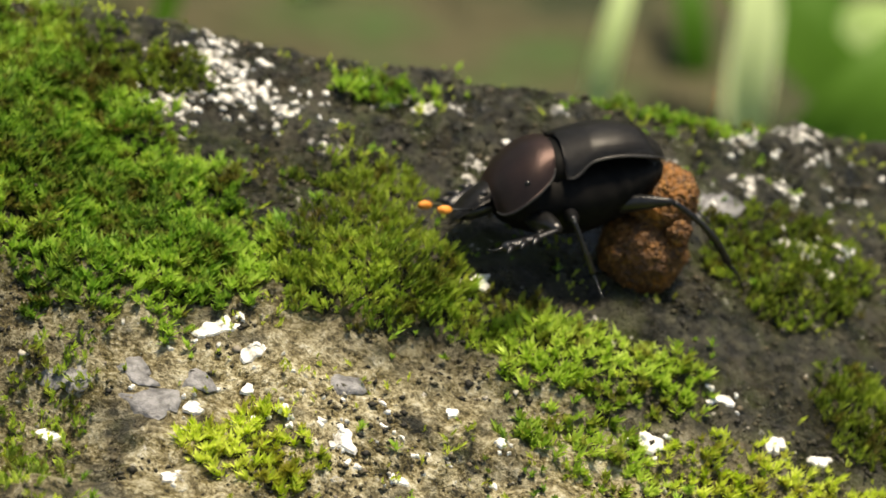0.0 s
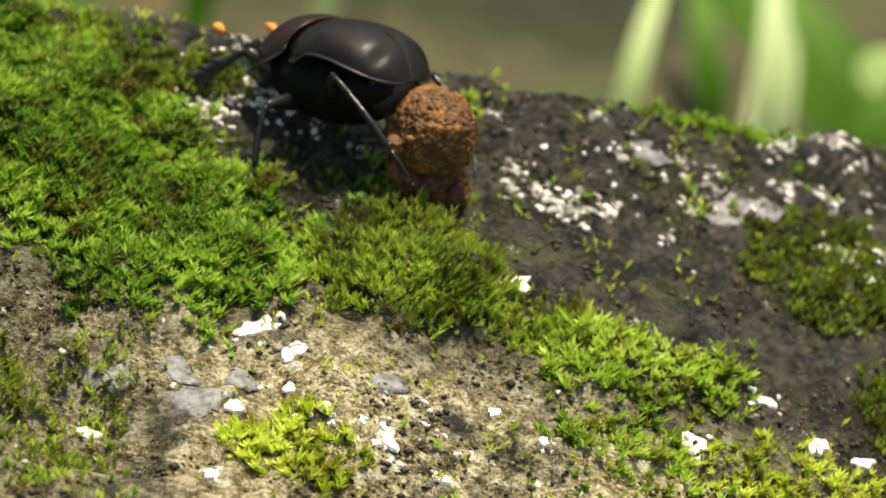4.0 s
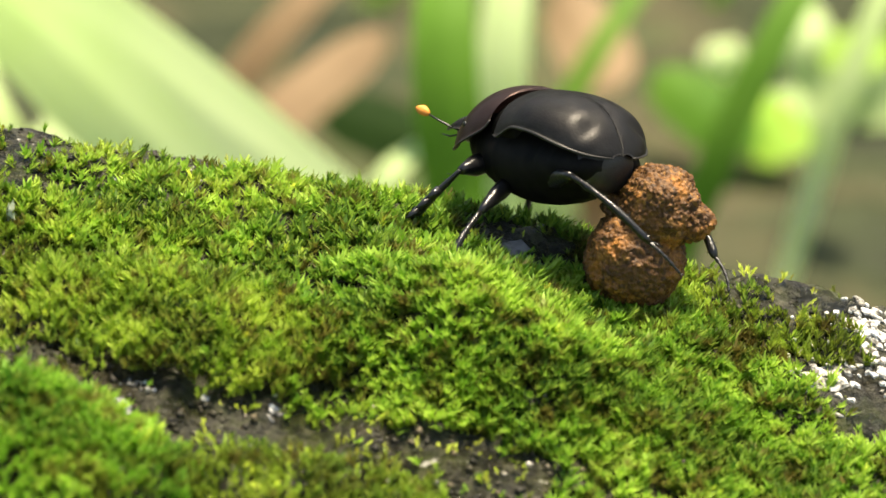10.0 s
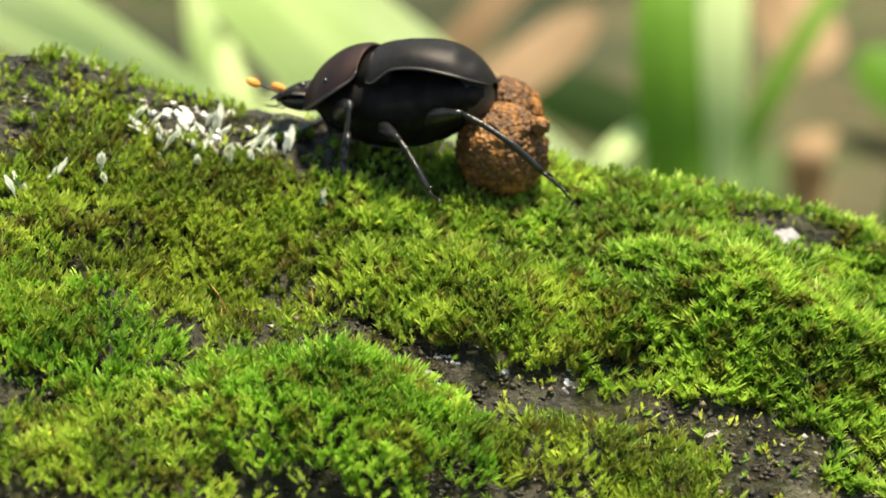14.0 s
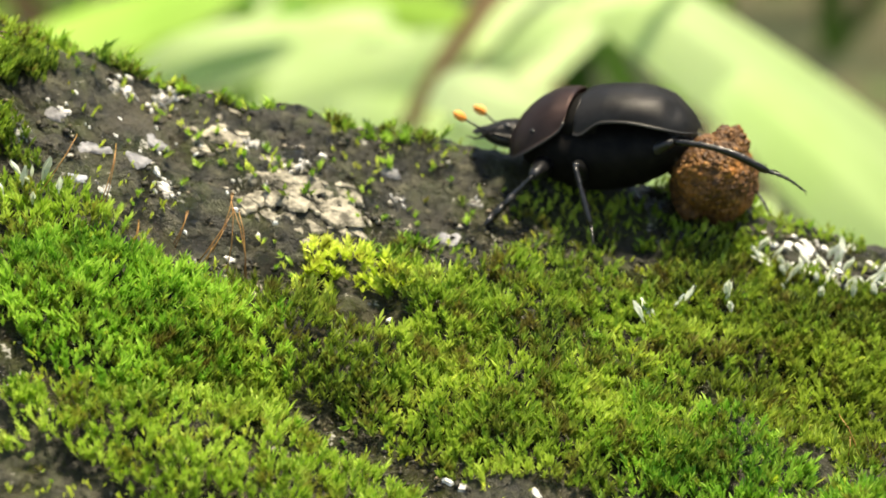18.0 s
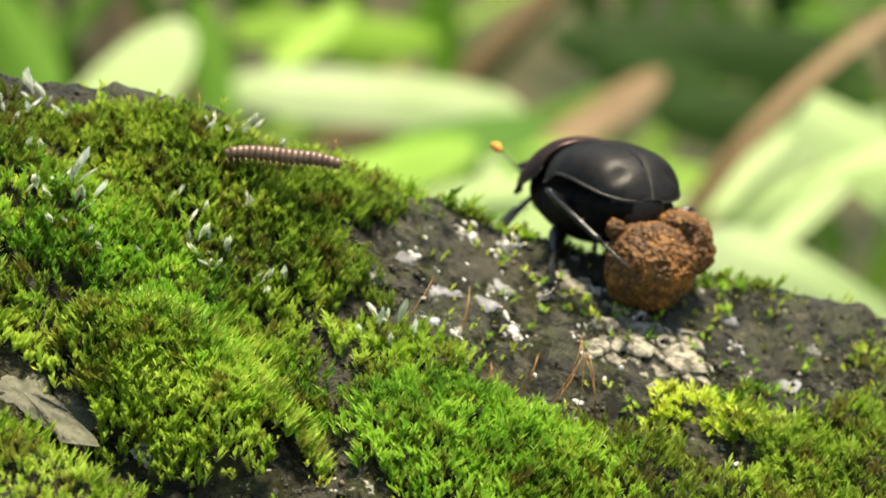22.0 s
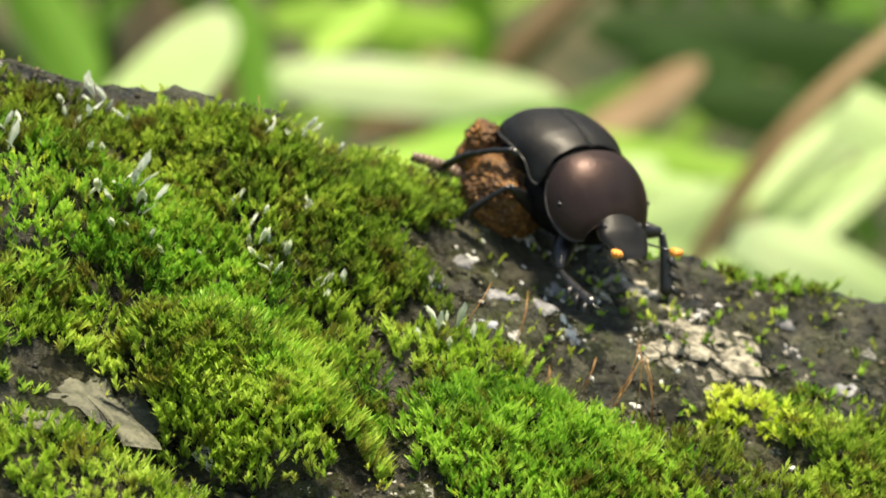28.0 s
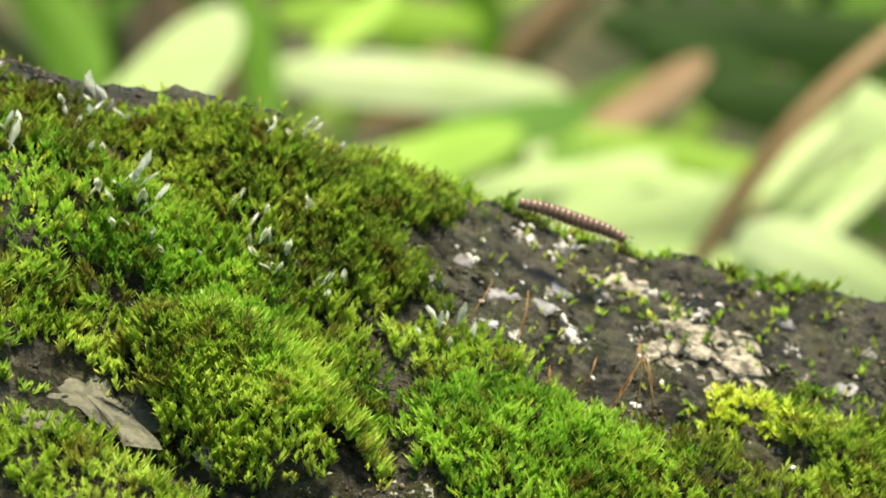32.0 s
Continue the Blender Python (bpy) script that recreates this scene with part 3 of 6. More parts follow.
spread("scattered_moss", "star", px[keep], py[keep], rng.uniform(0.35, 0.75, keep.sum()), 0.35, label="sparse tufts of small green moss shoots")


def crumbs(name, n, box, lo, hi, mat, words, field, level):
    """Loose angular grains lying on the stone, as one mesh."""
    px, py = rng.uniform(box[0], box[1], n), rng.uniform(box[2], box[3], n)
    keep = (py < ridge(px) + 2) & (value_noise(px, py, 5, field) + 0.7 * value_noise(px, py, 1.7, field + 1) > level)
    px, py = px[keep], py[keep]
    m = len(px)
    size = lo + (hi - lo) * rng.uniform(0, 1, m) ** 3
    axis = np.array([(1, 0, 0), (0, 1, 0), (-1, 0, 0), (0, -1, 0), (0, 0, 0.7), (0, 0, -0.7)], float)
    v = axis[None] * size[:, None, None] * rng.uniform(0.55, 1.3, (m, 6, 1)) + rng.normal(0, 0.22, (m, 6, 3)) * size[:, None, None]
    v += np.stack([px, py, rock_height(px, py) + size * 0.25], -1)[:, None]
    f = np.array([(0, 1, 4), (1, 2, 4), (2, 3, 4), (3, 0, 4), (1, 0, 5), (2, 1, 5), (3, 2, 5), (0, 3, 5)])
    return tagged(mesh_object(name, v.reshape(-1, 3), (f[None] + (np.arange(m) * 6)[:, None, None]).reshape(-1, 3), mat), words, "grit", kind="stuff")


crumbs("soil_grit", 60000, (-185, 45, 142, 238), 0.07, 0.38, grit_mat, "loose brown and grey grit on the stone", 71, -0.05)
# tiny single shoots on the bare stone
n = 26000
px, py = rng.uniform(-185, 48, n), rng.uniform(140, 240, n)
keep = (py < ridge(px) + 2) & (value_noise(px, py, 4, 64) + 0.8 * value_noise(px, py, 1.3, 65) > 0.22)
spread("moss_sprouts", "fine", px[keep], py[keep], rng.uniform(0.25, 0.6, keep.sum()), 0.4, MOSS["yellow"], "tiny yellow-green moss sprouts on bare stone", 0.1)


def crust_mesh(x0, y0, r, q, n=14, jag=0.16):
    """Points and faces of one thin jagged flake that hugs the stone."""
    ang = np.linspace(0, 2 * math.pi, n, endpoint=False) + q.normal(0, 0.12, n)
    rad = r * (1 + 0.3 * np.sin(2 * ang + q.uniform(0, 6)) * q.uniform(0.3, 1) + 0.2 * np.sin(3 * ang + q.uniform(0, 6)) + q.normal(0, jag, n))
    vs = []
    for ring, lift in ((1.0, -0.12), (0.92, 0.08), (0.5, 0.13)):
        x, y = x0 + np.cos(ang) * rad * ring * 1.15, y0 + np.sin(ang) * rad * ring * 0.95
        z = rock_height(x, y)
        z = z * 0.6 + np.mean(z) * 0.4 + lift + 0.05 + q.normal(0, 0.03, n)
        vs += list(zip(x, y, z))
    vs.append((x0, y0, float(np.mean([p[2] for p in vs[-n:]])) + 0.03))
    fs = [(a * n + j, a * n + (j + 1) % n, (a + 1) * n + (j + 1) % n, (a + 1) * n + j) for a in range(2) for j in range(n)]
    fs += [(2 * n + j, 2 * n + (j + 1) % n, 3 * n) for j in range(n)]
    return vs, fs


def flake(kind, cx, cy, r):
    """A thin irregular crust or stone chip lying on the rock, with its smaller pieces."""
    q = np.random.default_rng(int(abs(cx * 31 + cy * 17) * 10))
    name, words, cat = {
        "white": ("lichen_crust", "chalk-white lichen crust on the dark stone", "lichen"),
        "pale": ("lichen_crust", "pale cream crumbly lichen crust on the stone", "lichen"),
        "grey": ("stone_chip", "smooth grey stone chip set in the rock", "stone"),
        "blue": ("pebble", "small bluish grey pebble on the rock", "stone"),
        "chalk": ("lichen_crust", "ragged greyish white lichen crust on the stone", "lichen"),
        "slab": ("stone_chip", "flat olive-grey stone face between moss cushions", "stone")}[kind]
    many = kind in ("white", "pale", "chalk") and r > 0.5
    thing = tagged(mesh_object(name, *crust_mesh(cx, cy, r * ((0.5 if kind == "chalk" else 0.8) if many else 0.95), q, 22 if kind == "slab" else 14, 0.04 if kind == "slab" else 0.16), FLAKE[kind], smooth=kind in ("grey", "blue", "slab")), words, cat)
    for k in range((5 if kind == "white" else 13) if many else 0):
        ox, oy = q.normal(0, r * 0.75, 2)
        mesh_object("crust_piece", *crust_mesh(cx + ox, cy + oy, r * q.uniform(0.1, 0.32), q, 10, 0.22), FLAKE[kind], thing)
    return thing


def speckles(cx, cy, rx, ry, count, size):
    """A field of tiny white crust specks."""
    q = np.random.default_rng(int(abs(cx * 7 + cy)))
    vs, fs = [], []
    for k in range(count):
        x, y = cx + q.normal(0, rx * 0.5), cy + q.normal(0, ry * 0.5)
        v, f = crust_mesh(x, y, size * q.uniform(0.3, 1.3), q, 8, 0.25)
        fs += [tuple(i + len(vs) for i in p) for p in f]
        vs += v
    return tagged(mesh_object("lichen_specks", vs, fs, FLAKE["white"]), "scattered white specks of lichen on the stone", "lichen", kind="stuff")


def white_tips(cx, cy, r):
    """Dead white tips standing in the moss."""
    n = max(3, int(3 * r * r) + 2)
    px, py = cx + rng.normal(0, r * 0.75, n), cy + rng.normal(0, r * 0.6, n)
    return spread("white_moss_tips", "bud", px, py, rng.uniform(0.6, 1.15, n), 0.55, MOSS["white"], "bleached white dead tips among the green moss", 0.1)


def stalk(x0, y0, x1, y1, z1):
    """A thin bent spore stalk."""
    a, b_ = Vector((x0, y0, float(ground_height(np.array([x0]), np.array([y0]))[0]) - 0.3)), Vector((x1, y1, z1))
    bow = Vector((0.15, -0.1, 0.1)) * (b_ - a).length * 0.6
    thing = tagged(new("moss_stalk"), "thin reddish-brown spore stalk rising from the moss", "moss stalk", "spore stalks")
    part("stem", tube([a, a.lerp(b_, 0.35) + bow, a.lerp(b_, 0.7) + bow, b_], [0.05, 0.04, 0.035, 0.03], 6), stalk_mat, thing)
    part("capsule", ellipsoid(b_.x, b_.y, b_.z, 0.055, 0.055, 0.13, 8, 6), stalk_mat, thing)
    return thing


flake("white", -16.3, 192.9, 1.47)
flake("white", -13.7, 190.9, 0.89)
flake("white", -6.2, 185.0, 1.12)
flake("white", 15.2, 194.9, 1.33)
flake("white", 20.5, 201.2, 0.94)
flake("white", 24.7, 199.6, 1.02)
flake("white", 28.2, 199.4, 0.86)
flake("white", 29.6, 223.0, 0.92)
flake("white", 26.6, 220.7, 1.37)
flake("white", 28.5, 219.1, 0.91)
flake("chalk", -23.5, 214.8, 1.77)
flake("chalk", -18.4, 219.1, 1.79)
flake("chalk", -15.4, 217.6, 1.07)
flake("chalk", -19.9, 217.1, 0.98)
flake("chalk", -22.4, 221.3, 1.17)
flake("chalk", -11.0, 214.5, 0.97)
flake("chalk", -7.7, 222.7, 1.18)
flake("chalk", -4.6, 223.2, 1.00)
flake("white", -26.5, 181.4, 0.79)
flake("white", -17.3, 177.6, 0.70)
flake("white", -17.1, 185.8, 0.72)
flake("white", -13.5, 187.9, 0.44)
flake("white", -10.6, 185.7, 0.56)
flake("white", 0.9, 190.9, 0.45)
flake("white", 4.7, 188.6, 0.57)
flake("white", -1.8, 183.5, 0.56)
flake("grey", -20.0, 185.2, 1.80)
flake("grey", -21.5, 187.7, 1.37)
flake("grey", -6.8, 190.2, 1.38)
flake("white", 1.6, 205.2, 0.94)
flake("chalk", -0.5, 216.8, 0.89)
flake("grey", -17.1, 188.2, 1.13)
flake("grey", -26.0, 185.8, 1.61)
flake("chalk", 0.1, 218.3, 0.89)
flake("chalk", 1.7, 217.3, 0.89)
flake("chalk", 3.1, 216.1, 1.41)
flake("chalk", 5.1, 215.9, 1.32)
flake("chalk", 7.5, 216.7, 1.33)
flake("chalk", 5.7, 213.8, 0.44)
flake("chalk", 6.1, 225.6, 0.64)
flake("chalk", 12.5, 215.5, 0.80)
flake("chalk", 15.9, 223.1, 1.00)
flake("grey", 17.8, 221.9, 2.72)
flake("chalk", 13.1, 224.1, 0.55)
flake("chalk", 21.9, 226.1, 1.01)
flake("chalk", 24.7, 227.7, 0.84)
flake("chalk", 26.1, 221.3, 1.37)
flake("chalk", 25.7, 233.7, 1.42)
flake("chalk", 21.4, 231.8, 1.03)
flake("chalk", 14.4, 219.9, 0.63)
flake("grey", 9.9, 223.5, 1.59)
flake("chalk", 8.2, 221.9, 0.45)
flake("chalk", -2.0, 223.3, 0.54)
flake("chalk", -66.7, 194.3, 0.67)
flake("chalk", -62.0, 197.0, 0.52)
flake("chalk", -62.3, 195.3, 0.37)
flake("chalk", -47.7, 207.2, 0.34)
flake("chalk", -23.5, 215.8, 1.66)
flake("chalk", -21.5, 222.5, 1.21)
flake("chalk", -20.7, 220.9, 0.97)
flake("chalk", -74.3, 214.6, 0.53)
flake("chalk", -68.7, 216.7, 0.57)
flake("chalk", -73.0, 215.9, 0.49)
flake("chalk", -57.6, 195.7, 0.52)
flake("chalk", -91.6, 210.0, 0.70)
flake("chalk", -88.8, 207.0, 0.78)
flake("chalk", -47.7, 207.2, 0.37)
flake("grey", -46.8, 218.1, 1.56)
flake("chalk", -42.0, 218.1, 0.43)
flake("grey", -67.0, 191.4, 1.20)
flake("chalk", -50.2, 210.4, 0.29)
flake("pale", -126.0, 189.2, 1.43)
flake("pale", -121.7, 188.8, 2.00)
flake("pale", -125.5, 186.5, 0.83)
flake("chalk", -126.7, 193.5, 0.38)
flake("chalk", -125.2, 194.2, 0.30)
flake("chalk", -114.6, 198.5, 0.38)
flake("chalk", -102.8, 170.9, 0.38)
flake("chalk", -104.0, 170.9, 0.34)
flake("chalk", -98.4, 173.1, 0.38)
flake("pale", -132.0, 190.3, 1.68)
flake("chalk", -129.6, 191.5, 0.75)
flake("chalk", -131.4, 181.3, 0.69)
flake("grey", -134.3, 182.1, 0.95)
flake("blue", -136.1, 176.8, 0.64)
flake("pale", -124.8, 188.8, 2.18)
flake("pale", -121.6, 190.0, 2.09)
flake("pale", -126.8, 185.1, 1.12)
flake("chalk", -125.2, 191.4, 0.44)
flake("pale", -123.5, 177.0, 1.42)
flake("grey", -140.7, 181.5, 0.78)
flake("grey", -134.9, 185.7, 0.88)
flake("chalk", -138.9, 188.6, 0.80)
flake("chalk", -137.1, 190.5, 0.63)
flake("chalk", -131.6, 181.6, 0.55)
flake("chalk", -140.5, 181.9, 0.73)
flake("chalk", -140.7, 177.3, 0.55)
flake("pale", -124.8, 187.4, 1.89)
flake("pale", -121.0, 189.3, 1.55)
flake("chalk", -125.5, 190.9, 0.61)
flake("chalk", -119.5, 195.4, 0.53)
flake("chalk", -134.4, 177.9, 0.51)
flake("grey", -134.3, 181.9, 1.02)
flake("grey", -137.1, 180.8, 1.11)
flake("chalk", -146.6, 153.9, 0.52)
flake("chalk", -145.6, 153.5, 0.40)
flake("chalk", -140.6, 165.4, 0.29)
flake("chalk", -128.8, 173.9, 0.33)
flake("chalk", -114.5, 198.6, 0.53)
flake("slab", -153.3, 149.3, 4.15)
flake("slab", -153.2, 144.1, 1.94)
flake("slab", -151.5, 152.3, 1.99)
flake("chalk", -125.5, 180.1, 0.42)
flake("chalk", -127.5, 177.7, 0.38)
flake("chalk", -136.7, 191.2, 0.53)
flake("grey", -120.9, 197.0, 0.71)
flake("grey", -114.3, 193.1, 0.87)
speckles(-18.4, 219.1, 6.4, 3.7, 65, 0.24)
speckles(12.7, 222.1, 11.4, 4.2, 50, 0.22)
speckles(-22.3, 220.8, 3.8, 3.1, 45, 0.25)
speckles(-127.7, 186.7, 14.6, 5.5, 16, 0.14)
speckles(-6.7, 186.4, 17.8, 4.8, 50, 0.20)
speckles(-91.4, 207.8, 3.9, 3.3, 50, 0.30)
speckles(-131.3, 187.3, 11.5, 5.5, 13, 0.14)
speckles(-41.2, 172.8, 6.2, 2.5, 40, 0.30)
speckles(26.2, 230.7, 8.7, 5.0, 45, 0.22)
speckles(-138.6, 184.6, 10.1, 3.6, 12, 0.13)

white_tips(-157.6, 162.2, 2.49)
white_tips(-148.8, 167.4, 2.49)
white_tips(-146.4, 168.0, 1.08)
white_tips(-153.6, 174.0, 0.60)
white_tips(-152.6, 177.4, 0.43)
white_tips(-151.7, 178.8, 0.95)
white_tips(-165.7, 160.0, 1.34)
white_tips(-165.0, 166.4, 1.11)
white_tips(-163.7, 169.4, 1.72)
white_tips(-89.1, 208.5, 1.37)
white_tips(-85.7, 208.4, 1.96)
white_tips(-92.0, 205.9, 1.06)
white_tips(-94.3, 205.9, 0.68)
white_tips(-98.0, 193.6, 0.57)
white_tips(-97.2, 196.3, 0.33)
white_tips(-93.8, 198.6, 0.54)
white_tips(-79.7, 205.3, 0.92)
white_tips(-83.7, 209.2, 0.60)
white_tips(-137.7, 172.4, 1.08)
white_tips(-136.8, 172.5, 0.83)
white_tips(-89.4, 208.4, 0.95)
white_tips(-92.0, 205.9, 0.86)
white_tips(-90.2, 204.8, 0.94)
stalk(-133.4, 175.2, -132.9, 177.4, -64.5)
stalk(-130.1, 174.3, -130.0, 175.2, -69.3)
stalk(-128.9, 177.9, -128.3, 179.0, -69.4)
stalk(-126.3, 177.0, -125.6, 178.0, -71.0)
stalk(-127.0, 179.9, -125.9, 181.7, -68.5)
stalk(-123.4, 178.6, -124.9, 179.8, -68.7)
stalk(-124.9, 178.3, -125.1, 180.1, -68.0)
stalk(-126.6, 176.9, -124.9, 178.8, -69.9)
stalk(-81.5, 191.5, -83.1, 191.9, -83.7)
stalk(-82.1, 190.2, -81.9, 190.7, -84.8)
stalk(-76.4, 193.4, -76.4, 194.3, -84.3)
stalk(-68.3, 203.0, -68.3, 203.8, -83.9)
stalk(-136.8, 172.5, -134.8, 175.4, -63.1)
stalk(-133.5, 175.9, -133.1, 177.8, -64.3)
stalk(-129.1, 178.0, -128.2, 179.1, -69.3)
stalk(-127.0, 177.1, -124.7, 179.6, -69.0)
stalk(-123.8, 178.9, -124.5, 180.0, -69.1)
stalk(-130.7, 175.3, -130.5, 176.0, -69.3)
stalk(-149.0, 185.5, -149.2, 185.9, -55.9)
stalk(-155.4, 176.4, -155.5, 176.8, -50.9)
stalk(17.4, 233.5, 18.4, 234.3, -96.4)
stalk(-36.8, 190.1, -41.7, 190.2, -93.9)



# ---- the leaves behind ----
def long_leaf(kind, ax, ay, az, bx, by, bz, width):
    """A long strap-shaped leaf from a to b, arched and keeled."""
    a, b_ = Vector((ax, ay, az)), Vector((bx, by, bz))
    if a.z < b_.z:
        a, b_ = b_, a
    d = (b_ - a)
    side = d.normalized().cross(Vector((0.1, -0.75, 0.65))).normalized()
    back = d.normalized().cross(side)
    vs, n, w = [], 24, 9
    for i in range(n):
        s = -0.35 + 1.9 * i / (n - 1)
        c = a + d * s + Vector((0, 25, -18)) * (s - 0.5) ** 2
        half = width * 0.42 * (0.25 + 0.75 * math.sin(math.pi * min(max(0.12 + 0.8 * i / (n - 1), 0), 1)))
        for j in range(w):
            t = -1 + 2 * j / (w - 1)
            vs.append(c + side * (t * half) + back * (abs(t) * half * 0.15 + 0.02 * half * math.sin(9 * t)))
    ob = mesh_object("grass_leaf", vs, grid_faces(n, w), LEAF[kind], smooth=True)
    words = {"pale": "long pale grass leaf behind the rock, sunlight put into its colour", "lime": "long lime-green grass leaf behind the rock", "green": "long fresh green grass leaf behind the rock", "shaded": "broad dark green leaf behind the rock, shade put into its colour", "dry": "long dry tan grass leaf behind the rock"}
    return tagged(ob, words[kind], "leaf", "leaves behind the rock")


def blade(kind, ax, ay, az, bx, by, bz, width):
    """One short stretch of a broad leaf with blunt ends, bent a little along its length and keeled."""
    a, b_ = Vector((ax, ay, az)), Vector((bx, by, bz))
    d = b_ - a
    side = d.normalized().cross(Vector((0.1, -0.75, 0.65))).normalized()
    back = d.normalized().cross(side)
    vs, n, w = [], 26, 9
    for i in range(n):
        u = i / (n - 1)
        c = a + d * u + back * (d.length * 0.05 * math.sin(math.pi * u)) + Vector((0, 0, 0.03 * d.length * math.sin(math.pi * u)))
        half = width * 0.5 * max(0.04, 1 - abs(2 * u - 1) ** 3.2) ** 0.5
        for j in range(w):
            t = -1 + 2 * j / (w - 1)
            vs.append(c + side * (t * half) + back * (abs(t) * half * 0.18 + 0.03 * half * math.sin(9 * t)))
    ob = mesh_object("grass_leaf", vs, grid_faces(n, w), LEAF[kind], smooth=True)
    words = {"pale": "broad pale leaf behind the rock, sunlight put into its colour", "lime": "broad lime-green sunlit leaf behind the rock", "green": "fresh green leaf behind the rock", "shaded": "dark green leaf behind the rock, shade put into its colour", "dry": "dry tan leaf behind the rock"}
    return tagged(ob, words[kind], "leaf", "leaves behind the rock")


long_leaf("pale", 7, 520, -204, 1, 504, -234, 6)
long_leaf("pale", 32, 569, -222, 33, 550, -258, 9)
long_leaf("green", 58, 474, -191, 35, 460, -214, 10)
long_leaf("green", -68, 839, -341, -50, 812, -395, 10)
long_leaf("green", -137, 832, -344, -159, 809, -384, 15)
long_leaf("dry", -26, 845, -336, -30, 818, -387, 9)
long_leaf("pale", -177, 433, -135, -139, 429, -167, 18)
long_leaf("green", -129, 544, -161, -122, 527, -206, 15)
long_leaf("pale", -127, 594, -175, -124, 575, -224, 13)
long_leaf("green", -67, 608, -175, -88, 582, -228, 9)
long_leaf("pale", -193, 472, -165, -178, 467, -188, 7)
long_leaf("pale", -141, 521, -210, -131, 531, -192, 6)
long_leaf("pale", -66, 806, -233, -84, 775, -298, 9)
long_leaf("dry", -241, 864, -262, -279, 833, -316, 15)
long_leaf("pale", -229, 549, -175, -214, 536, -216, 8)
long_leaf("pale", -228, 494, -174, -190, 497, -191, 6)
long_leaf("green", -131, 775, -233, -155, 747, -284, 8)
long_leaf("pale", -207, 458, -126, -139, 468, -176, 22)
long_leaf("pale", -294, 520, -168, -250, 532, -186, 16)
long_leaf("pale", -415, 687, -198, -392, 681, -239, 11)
long_leaf("shaded", -401, 799, -221, -431, 770, -265, 15)
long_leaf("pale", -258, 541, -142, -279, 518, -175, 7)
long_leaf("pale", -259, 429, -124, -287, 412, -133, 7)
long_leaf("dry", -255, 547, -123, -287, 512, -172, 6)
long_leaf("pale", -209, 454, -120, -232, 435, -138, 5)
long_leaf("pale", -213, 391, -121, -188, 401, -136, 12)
# the next seven short pieces are added as blurred discs of light
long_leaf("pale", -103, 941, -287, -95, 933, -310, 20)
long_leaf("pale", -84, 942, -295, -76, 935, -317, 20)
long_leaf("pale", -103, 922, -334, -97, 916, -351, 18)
long_leaf("dry", -251, 753, -256, -247, 750, -268, 17)
long_leaf("pale", -128, 932, -295, -124, 927, -309, 16)
long_leaf("pale", -105, 918, -307, -98, 912, -327, 16)
long_leaf("dry", -134, 757, -273, -135, 750, -288, 14)
long_leaf("pale", -102, 1013, -437, -104, 1005, -451, 17)
long_leaf("green", -110, 922, -394, -105, 916, -405, 15)
long_leaf("green", 35, 711, -277, 77, 693, -316, 30)
long_leaf("green", -26, 891, -355, -11, 867, -403, 29)
long_leaf("green", -47, 934, -379, -63, 913, -416, 21)
long_leaf("green", 19, 756, -297, 26, 736, -334, 11)
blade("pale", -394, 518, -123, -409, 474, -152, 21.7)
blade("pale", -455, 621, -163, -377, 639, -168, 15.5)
blade("green", -348, 597, -159, -369, 559, -160, 14)
blade("lime", -353, 572, -159, -383, 527, -166, 14.9)
blade("lime", -380, 633, -176, -309, 639, -186, 10.7)
blade("dry", -366, 699, -169, -383, 660, -184, 11.9)
blade("pale", -333, 541, -177, -283, 548, -162, 14.9)
blade("green", -448, 601, -135, -428, 579, -169, 10)
blade("green", -360, 616, -172, -367, 583, -185, 9.7)
blade("shaded", -428, 753, -174, -335, 765, -177, 21.7)
blade("shaded", -392, 678, -200, -342, 675, -201, 9.9)
blade("lime", -496, 686, -162, -432, 694, -164, 13)
blade("dry", -474, 691, -195, -433, 688, -188, 8.1)
blade("green", -524, 608, -138, -491, 595, -166, 16.8)
blade("pale", -244, 535, -146, -260, 503, -164, 6.9)
blade("lime", -448, 674, -150, -451, 640, -161, 10.8)
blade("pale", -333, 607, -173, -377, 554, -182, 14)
blade("shaded", -362, 671, -201, -387, 628, -207, 8.9)
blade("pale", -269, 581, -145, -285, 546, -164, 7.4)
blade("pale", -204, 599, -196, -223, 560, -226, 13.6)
blade("dry", -214, 835, -271, -246, 790, -294, 16.7)
blade("lime", -85, 859, -269, -68, 832, -269, 18.3)
blade("pale", -241, 517, -187, -193, 513, -197, 9)
blade("pale", 37, 655, -260, 34, 620, -287, 10.7)
blade("pale", 59, 698, -285, 79, 673, -283, 15.7)
blade("lime", -74, 803, -348, -77, 775, -345, 13.3)
blade("green", -92, 783, -327, -81, 752, -337, 16.2)
# dark blades stand in for the shade of the background
blade("shaded", -376, 714, -182, -324, 709, -187, 18.8)
blade("shaded", -409, 745, -176, -368, 734, -184, 19.7)
blade("shaded", -377, 782, -181, -333, 768, -190, 21.8)
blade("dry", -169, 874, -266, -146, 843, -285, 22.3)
blade("shaded", -237, 847, -299, -196, 827, -303, 20.6)
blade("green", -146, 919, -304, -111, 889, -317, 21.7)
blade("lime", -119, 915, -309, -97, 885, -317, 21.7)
blade("shaded", -77, 831, -348, -21, 807, -345, 27.5)
blade("shaded", -155, 819, -345, -110, 798, -345, 20.6)
blade("lime", 15, 787, -334, 29, 756, -341, 17.8)

